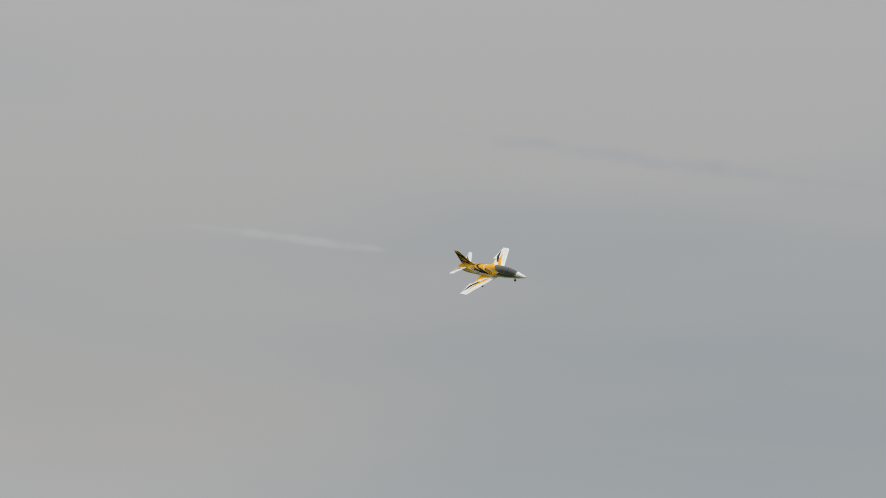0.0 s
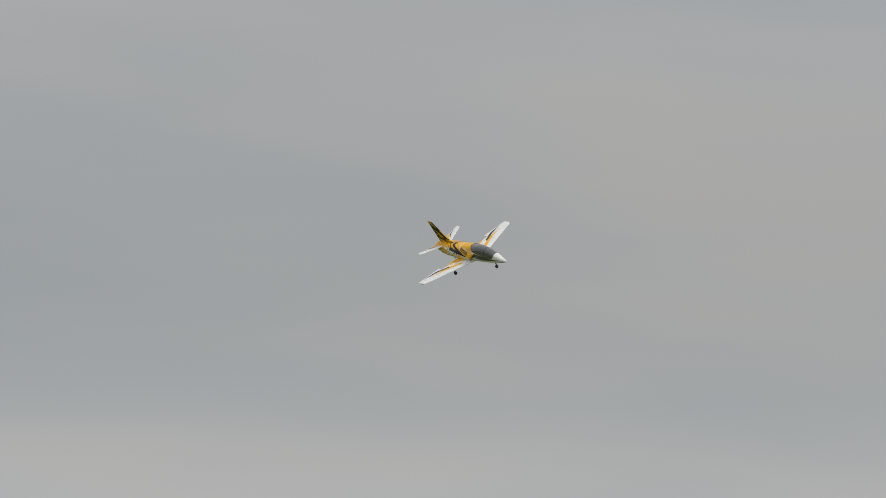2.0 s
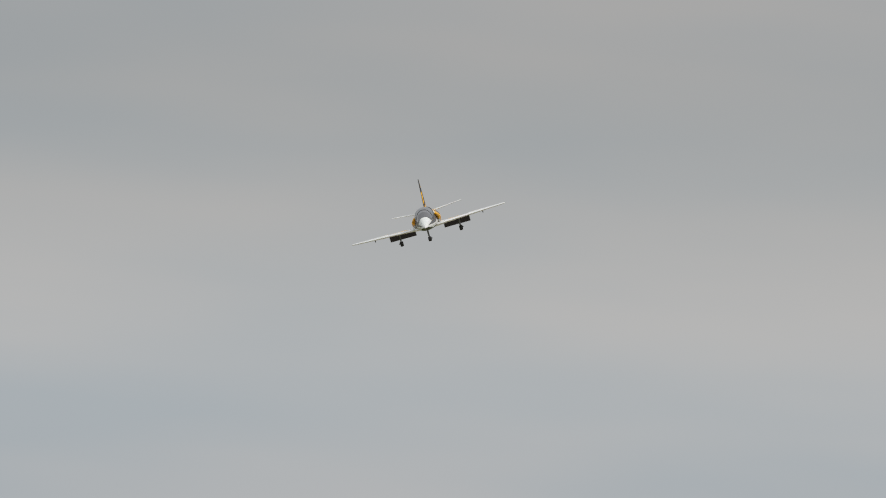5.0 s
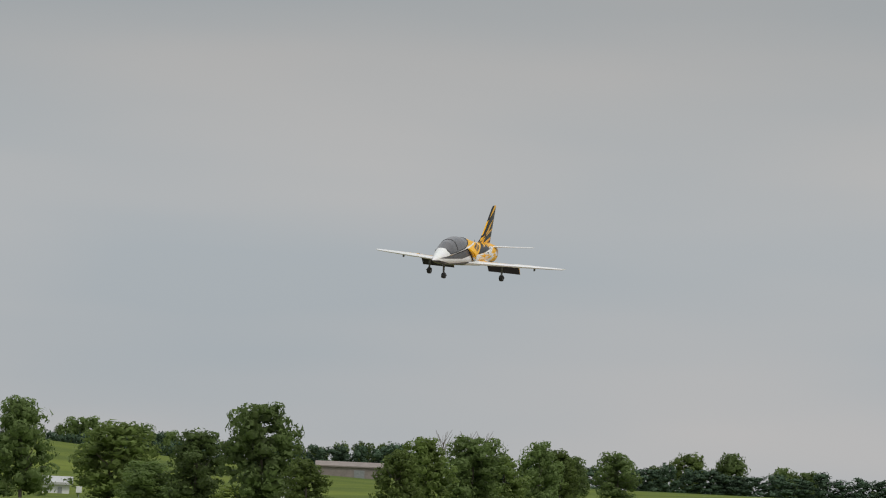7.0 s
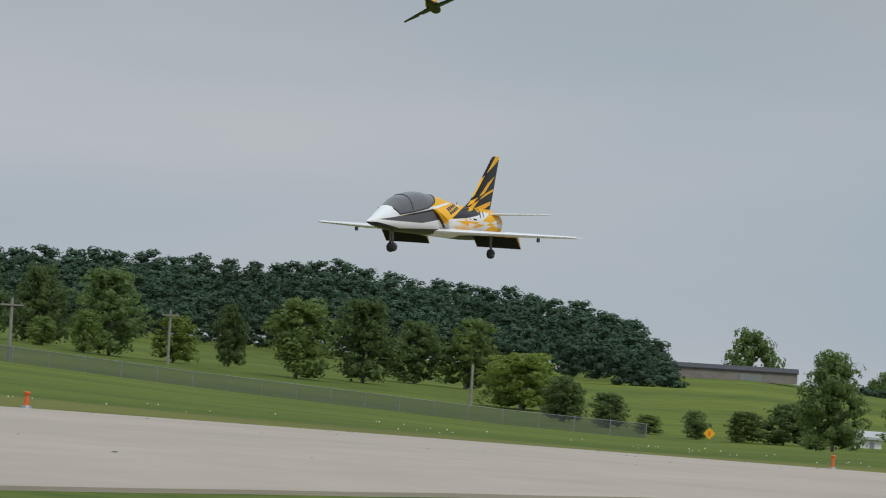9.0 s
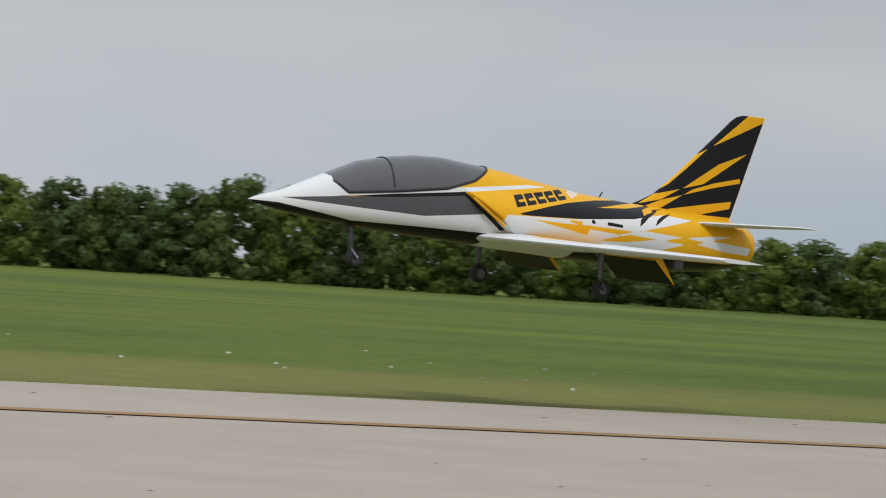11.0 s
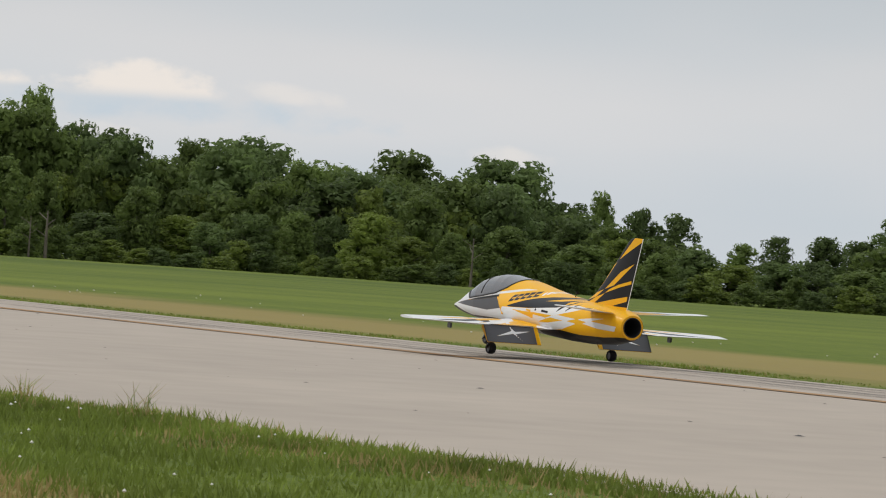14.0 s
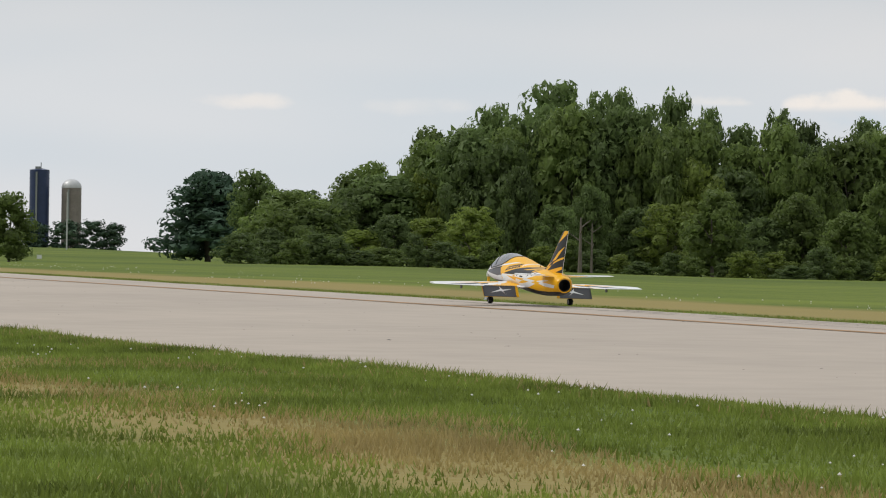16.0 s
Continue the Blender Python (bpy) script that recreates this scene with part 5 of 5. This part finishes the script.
def build_truck():
    t = thing("box_trailer", "white box trailer parked behind the fence", "trailer")
    t.matrix_basis = Matrix.Translation(spot(-49.0, 400)) @ Matrix.Rotation(radians(-49.0), 4, "Z")
    part("body", box(5.6, 2.0, 1.5, (0, 0, 1.25), None, 0.6), SIDING, t, "plain white rounded body")
    for x in (-1.8, -1.0, 2.2):
        w = part("wheel", ring([(-0.12, 0.2), (-0.14, 0.36), (0.14, 0.36), (0.12, 0.2), (-0.12, 0.2)], 20, "Y"), RUBBER, t)
        w.location = (x, -1.0, 0.36)
    part("chassis", box(5.2, 1.8, 0.2, (0, 0, 0.45)), GALV, t)


def build_car():
    c = thing("parked_car", "silver car parked beyond the fence", "car")
    c.matrix_basis = Matrix.Translation(spot(-55.66, 400)) @ Matrix.Rotation(radians(-55), 4, "Z")
    part("body", box(2.4, 1.0, 0.42, (0, 0, 0.42), None, 0.12), METALROOF, c)
    part("cabin", box(1.3, 0.86, 0.34, (-0.05, 0, 0.76), None, 0.14), PANE, c, "dark glazed cabin")
    for x in (-0.75, 0.75):
        w = part("wheel", ring([(-0.09, 0.1), (-0.1, 0.2), (0.1, 0.2), (0.09, 0.1), (-0.09, 0.1)], 18, "Y"), RUBBER, c)
        w.location = (x, -0.45, 0.2)


build_truck()
build_car()


def build_sign():
    s = thing("road_sign", "yellow diamond warning sign with a dark arrow on a post", "road sign")
    s.matrix_basis = Matrix.Translation(spot(-68.53, 398)) @ Matrix.Rotation(radians(-68.53), 4, "Z")
    part("post", rod((0, 0.03, -0.3), (0, 0.03, 1.0), 0.035), GALV, s)
    part("panel", box(0.72, 0.02, 0.72, (0, 0, 0.85), Matrix.Rotation(radians(45), 4, "Y"), 0.006), YELLOW, s)
    part("arrow", box(0.16, 0.02, 0.42, (0, -0.02, 0.85), None, 0.004), ORANGE, s)
    b = thing("route_sign", "small white square road sign on a post", "road sign")
    b.matrix_basis = Matrix.Translation(spot(-70.74, 398)) @ Matrix.Rotation(radians(-70.74), 4, "Z")
    part("post", rod((0, 0.03, -0.3), (0, 0.03, 0.6), 0.03), GALV, b)
    part("panel", box(0.5, 0.02, 0.55, (0, 0, 0.75), None, 0.006), SIDING, b)


build_sign()


def build_silos():
    r = 1380.0
    for name, label, az, top, rad, mat, dome in (("silo", "dark blue enamelled farm silo with a ladder and platform", 78.50, 0.78, 2.9, BLUE, False),
                                                 ("silo", "brown concrete stave silo with a pale metal dome", 78.11, 0.65, 2.9, STAVE, True)):
        at = spot(az, r)
        h = EYE + r * math.tan(radians(top)) - at.z
        s = thing(name, label, "silo", "farm silos")
        s.matrix_basis = Matrix.Translation(at) @ Matrix.Rotation(radians(az), 4, "Z")
        wall = h - (2.6 if dome else 0.6)
        body = part("body", ring([(0, rad), (wall, rad), (wall, 0.01)], 40, "Z"), mat, s)
        for k in range(1, 9):
            part("hoop", ring([(wall * k / 9 - 0.08, rad + 0.01), (wall * k / 9 - 0.08, rad + 0.06), (wall * k / 9 + 0.08, rad + 0.06), (wall * k / 9 + 0.08, rad + 0.01)], 40, "Z"), mat, body)
        if dome:
            part("dome", ring([(wall + 2.6 * math.sin(a), rad * 1.02 * math.cos(a)) for a in np.linspace(0, 1.57, 9)], 40, "Z"), METALROOF, s, "pale rounded metal dome")
        else:
            part("roof", ring([(wall, rad + 0.1), (wall + 0.6, 0.3), (wall + 0.6, 0.01)], 40, "Z"), mat, s)
            part("platform", box(1.8, 1.4, 1.0, (-0.4, -1.0, wall + 0.5)), GALV, s)
            part("mast", rod((0.4, 0, wall), (0.4, 0, wall + 2.2), 0.12), GALV, s)
        part("ladder_cage", box(0.55, 0.5, wall * 0.95, (-0.9, -rad - 0.2, wall * 0.5)), GALV, s)
    p = thing("light_mast", "thin pale mast standing before the silos", "mast")
    p.location = spot(78.16, 900)
    part("post", rod((0, 0, 0), (0, 0, 11.0), 0.16, 0.1), METALROOF, p)
    b = thing("white_box", "small white electrical box at the end of the field", "utility box")
    b.matrix_basis = Matrix.Translation(spot(78.49, 390)) @ Matrix.Rotation(radians(79), 4, "Z")
    part("cabinet", box(0.42, 0.3, 0.34, (0, 0, 0.15), None, 0.02), SIDING, b)


build_silos()


def build_snags():
    """Bare grey trunks standing at the front of the woods."""
    for az, top, w in ((71.90, 0.27, 0.16), (71.76, 0.20, 0.10), (67.6, 0.12, 0.14), (67.8, 0.05, 0.08), (62.4, 0.1, 0.10)):
        r = land_r(az, woods_base(az), 150.0) - 6
        at = spot(az, r)
        h = EYE + r * math.tan(radians(top)) - at.z
        s = thing("dead_tree", "bare grey dead trunk at the edge of the woods", "dead tree", "dead trees")
        s.location = at
        part("trunk", rod((0, 0, -0.2), (0.1, 0, h), w, w * 0.3, 8), BARK, s)
        for k in range(4):
            a = k * 1.7 + az
            part("limb", rod((0.05, 0, h * (0.45 + 0.12 * k)), (math.cos(a) * 0.7, math.sin(a) * 0.7, h * (0.6 + 0.12 * k)), w * 0.3, w * 0.1, 6), BARK, s)
    # leafless branches over the far grove
    for az in (-75.15, -75.45, -75.65):
        r = 420
        at = spot(az, r)
        h = EYE + r * math.tan(radians(-0.86)) - at.z
        s = thing("bare_tree", "leafless grey tree among the grove", "dead tree", "bare trees")
        s.location = at
        bm = rod((0, 0, -0.2), (0, 0, h * 0.8), 0.07, 0.03, 6)
        part("trunk", bm, BARK, s)
        for k in range(16):
            a = k * 2.4
            part("limb", rod((0, 0, h * (0.5 + 0.018 * k)), (math.cos(a) * 0.8, math.sin(a) * 0.8, h * (0.80 + 0.0125 * k)), 0.03, 0.012, 5), BARK, s)


build_snags()


# ---------------------------------------------------------------- grass
def blades(name, n, xr, yr, tall, label, seed, mats, dry_at, patchy=True, wide=0.006, along=False):
    """Grass blades as narrow bent triangles standing on the ground."""
    rng = np.random.default_rng(seed)
    x = xr[0] + (xr[1] - xr[0]) * rng.random(n) ** 1.0
    y = yr[0] + (yr[1] - yr[0]) * rng.random(n)
    dens = np.array([noise.noise((a * 0.55, b * 0.9, 3.0)) for a, b in zip(x, y)])
    keep = rng.random(n) < np.clip(0.75 + 0.9 * dens, 0.15, 1) if patchy else np.ones(n, bool)
    x, y, dens = x[keep], y[keep], dens[keep]
    n = len(x)
    h = tall * rng.uniform(0.45, 1.15, n) * (1 + 0.5 * dens)
    a = rng.uniform(0, 2 * np.pi, n)
    w = wide * rng.uniform(0.6, 1.3, n)
    lean = h * rng.uniform(0.1, 0.75, n)
    b = rng.uniform(0, 2 * np.pi, n)
    z = runway_z(x) - 0.018
    if along:
        y = y + edge_bow(x) * np.clip(y / NEAR_Y, 0, 1) ** 2
    v = np.empty((n, 3, 3))
    ca, sa = np.cos(a) * w, np.sin(a) * w
    v[:, 0] = np.stack([x - ca, y - sa, z], 1)
    v[:, 1] = np.stack([x + ca, y + sa, z], 1)
    v[:, 2] = np.stack([x + np.cos(b) * lean, y + np.sin(b) * lean, z + h], 1)
    f = np.arange(3 * n).reshape(n, 3).tolist()
    ix = dry_at(x, y, rng)
    ob = new(name, mesh_of(name, v.reshape(-1, 3), f, mats, ix))
    return tagged(ob, label, "grass", kind="stuff")


def dry_near(x, y, rng):
    k = np.array([noise.noise((a * 0.33, b * 0.8, 9.0)) for a, b in zip(x, y)])
    return (k * 0.8 + 0.42 * np.clip(1 - np.abs(y - 4.5) / 1.0, 0, 1) + rng.uniform(-0.25, 0.25, len(x)) > 0.38).astype(int)


def dry_far(x, y, rng):
    return (rng.random(len(x)) < 0.15 + 0.6 * np.clip((y - 16.6) / 2.0, 0, 1)).astype(int)


blades("grass_verge", 330000, (-48, -3), (1.9, 6.9), 0.038, "lush short green grass on the near verge with dry patches", 3, [BLADE, DRY], dry_near, wide=0.0055, along=True)
blades("grass_edge_fringe", 34000, (-70, 8.6), (6.6, 7.05), 0.060, "taller grass fringe hanging over the runway edge", 4, [BLADE, DRY], lambda x, y, r: (r.random(len(x)) < 0.12).astype(int), wide=0.007, along=True)
blades("grass_lip", 52000, (-34, -2), (6.62, 6.98), 0.045, "dense dark green grass lip along the runway edge", 6, [BLADE, DRY], lambda x, y, r: (r.random(len(x)) < 0.05).astype(int), patchy=False, wide=0.007, along=True)
blades("grass_far_side", 60000, (-80, 32), (15.15, 15.95), 0.018, "rough green and straw grass beyond the runway", 5, [BLADE, DRY], dry_far, wide=0.006)


def build_tufts():
    for k, (x, y, s) in enumerate(((-15.5, 6.75, 0.55), (-16.9, 6.9, 0.42), (9.3, 6.8, 0.5), (8.9, 6.75, 0.4))):
        rng = np.random.default_rng(60 + k)
        v, f = [], []
        for i in range(38 if x < 0 else 12):
            a, l = rng.uniform(0, 6.28), rng.uniform(0.12, 0.34) * s
            o = rng.normal(0, 0.05 * s, 2)
            tip = (o[0] + math.cos(a) * l * 0.6, o[1] + math.sin(a) * l * 0.6, l)
            mid = (o[0] + math.cos(a) * l * 0.2, o[1] + math.sin(a) * l * 0.2, l * 0.65)
            w = 0.0035
            b = len(v)
            v += [(o[0] - w, o[1], 0), (o[0] + w, o[1], 0), (mid[0] + w, mid[1], mid[2]), (mid[0] - w, mid[1], mid[2]), tip]
            f += [(b, b + 1, b + 2, b + 3), (b + 3, b + 2, b + 4)]
        t = new("grass_tuft", mesh_of("grass_tuft", v, f, [BLADE, DRY], [int(rng.random() < (0.45 if x < 0 else 0.8)) for _ in f]))
        t.location = (x, y + float(edge_bow(x)), float(runway_z(x)) - 0.03)
        tagged(t, "spiky tuft of long grass at the runway edge", "grass tuft", "grass tufts")


build_tufts()


def clover(name, n, xr, yr, size, seed, label, lift):
    """White clover heads, each a small faceted ball on a stem."""
    rng = np.random.default_rng(seed)
    v, f = [], []
    for i in range(n):
        x, y = rng.uniform(*xr), rng.uniform(*yr)
        if noise.noise((x * 0.3, y * 0.7, 12.0)) < -0.05:
            continue
        z = float(runway_z(x)) + lift * rng.uniform(0.6, 1.3)
        s = size * rng.uniform(0.6, 1.3)
        b = len(v)
        v += [(x, y, z + s), (x + s, y, z), (x, y + s, z), (x - s, y, z), (x, y - s, z), (x, y, z - s * 0.7)]
        f += [(b, b + 1, b + 2), (b, b + 2, b + 3), (b, b + 3, b + 4), (b, b + 4, b + 1), (b + 5, b + 2, b + 1), (b + 5, b + 3, b + 2), (b + 5, b + 4, b + 3), (b + 5, b + 1, b + 4)]
    tagged(new(name, mesh_of(name, v, f, PETAL)), label, "flowers", kind="stuff")


clover("clover_near", 280, (-45, -9), (4.2, 6.7), 0.0058, 21, "scattered white clover heads in the verge", 0.045)
clover("clover_far", 700, (-90, 70), (15.9, 18.6), 0.008, 22, "scattered white flowers in the far grass", 0.08)


def build_chips():
    """Dark chips, clods and stains scattered on the runway."""
    rng = np.random.default_rng(44)
    v, f = [], []
    for i in range(420):
        x, y = rng.uniform(-75, 35), rng.uniform(NEAR_Y + 1.1, FAR_Y - 0.2)
        s = rng.uniform(0.004, 0.013) * (2.0 if rng.random() < 0.05 else 1)
        z = float(runway_z(x)) + 0.003
        b, n = len(v), 6
        for k in range(n):
            a = 2 * math.pi * k / n
            r = s * rng.uniform(0.5, 1.2)
            v.append((x + r * math.cos(a) * 1.6, y + r * math.sin(a), z))
        v.append((x, y, z + s * 0.2))
        f += [(b + k, b + (k + 1) % n, b + n) for k in range(n)]
    tagged(new("runway_chips", mesh_of("runway_chips", v, f, TAR)), "small dark chips and clods scattered on the concrete", "debris", kind="stuff")


build_chips()


# ---------------------------------------------------------------- what moves
JET_ROWS = [
    (0, 124.164, 53.63, 17.907, 44.624, 9.887, 256.013),
    (0.5, 115.33, 42.631, 15.233, 41.575, 10.353, 248.237),
    (1, 107.37, 33.839, 13.21, 38.883, 10.497, 239.455),
    (1.5, 98.551, 26.389, 11.679, 39.321, 11.318, 233.033),
    (2, 89.633, 20.574, 10.625, 38.912, 11.12, 226.099),
    (2.5, 81.995, 16.772, 9.411, 42.555, 10.932, 218.301),
    (3, 76.035, 14.455, 8.235, 44.176, 11.569, 211.513),
    (3.5, 74.613, 13.562, 7.608, 40.205, 10.536, 205.091),
    (4, 71.623, 13.315, 6.664, 32.884, 9.419, 200.128),
    (4.5, 68.643, 13.022, 5.715, 25.565, 8.296, 195.127),
    (5, 65.67, 12.692, 4.761, 18.248, 7.169, 190.086),
    (5.5, 62.705, 12.328, 3.803, 10.935, 6.039, 185.005),
    (6, 59.746, 11.938, 2.841, 3.627, 4.905, 179.887),
    (6.5, 55.96, 12.904, 2.329, -4.05, 5.003, 179.08),
    (7, 52.875, 13.893, 1.876, -3.849, 3.747, 178.94),
    (7.5, 48.386, 14.371, 1.545, -1.413, 1.793, 180.107),
    (8, 43.939, 14.959, 1.314, -0.73, 0.71, 180.028),
    (8.5, 38.797, 15.358, 1.171, -0.339, 1.113, 180.115),
    (9, 33.95, 15.834, 1.045, -0.389, 1.021, 180.995),
    (9.5, 28.987, 16.262, 0.87, -1.526, -0.445, 182.29),
    (10, 23.43, 16.556, 0.786, -1.178, -2.518, 182.167),
    (10.25, 20.562, 16.552, 0.753, -1.205, -2.36, 182.604),
    (10.5, 17.286, 16.547, 0.72, -1.232, -2.202, 183.04),
    (10.75, 13.702, 16.543, 0.687, -1.259, -2.044, 183.477),
    (11, 9.913, 16.539, 0.653, -1.286, -1.886, 183.914),
    (11.25, 6.02, 16.534, 0.62, -1.313, -1.728, 184.35),
    (11.5, 2.124, 16.53, 0.587, -1.34, -1.57, 184.787),
    (11.75, -1.673, 16.526, 0.554, -1.367, -1.412, 185.224),
    (12, -5.269, 16.521, 0.521, -1.394, -1.255, 185.66),
    (12.25, -8.562, 16.517, 0.488, -1.421, -1.097, 186.097),
    (12.5, -11.452, 16.513, 0.455, -1.448, -0.939, 186.534),
    (12.7, -13.64, 16.075, 0.383, -2.861, -2.24, 185.304),
    (13, -16.761, 15.545, 0.302, -0.19, -2.555, 181.625),
    (13.2, -18.847, 15.275, 0.244, -0.232, -2.155, 180.625),
    (13.5, -21.431, 14.589, 0.26, 0.312, -2.415, 179.94),
    (14, -26.684, 14.474, 0.261, 0.833, -1.512, 179.231),
    (14.5, -31.291, 14.203, 0.267, 1.035, -2.806, 178.648),
    (15, -36.212, 14.244, 0.264, 0.921, -2.129, 178.112),
    (15.5, -40.446, 14.157, 0.268, 1.142, -2.884, 179.177),
    (16, -46.896, 14.729, 0.267, 0.944, -2.952, 181.554),
]
OTHER_ROWS = [
    (0, 421.856, -74.385, 38.167, 0, -0, 180),
    (5, 328.709, -12.49, 27.041, 0.009, -0.02, 179.823),
    (6.2, 272.724, 28.664, 21.309, -5, 0, 180),
    (7, 234.479, 47.322, 20.194, -0.011, -0.007, 181.833),
    (7.5, 215.253, 52.149, 15.871, -0.045, 1.02, 181.836),
    (8, 199.108, 59.076, 12.096, -5.992, 1.043, 182.129),
    (8.5, 172.56, 63.205, 9.857, -1.966, -1.954, 184.23),
    (9, 144.586, 67.932, 9.632, 27.972, -5.971, 195.414),
    (10, 100.951, 79.369, 20.923, 30.003, -8.046, 205.176),
    (12.5, -30.171, 139.26, 47.555, 20.009, -3.737, 201.816),
    (16, -206.784, 123.74, 98.306, 4.943, -0.024, 184.09),
]


def motions():
    walk(jet, [(t, pose(x, y, z, rx, ry, rz)) for t, x, y, z, rx, ry, rz in JET_ROWS])
    walk(other, [(t, pose(x, y, z, rx, ry, rz)) for t, x, y, z, rx, ry, rz in OTHER_ROWS])


motions()
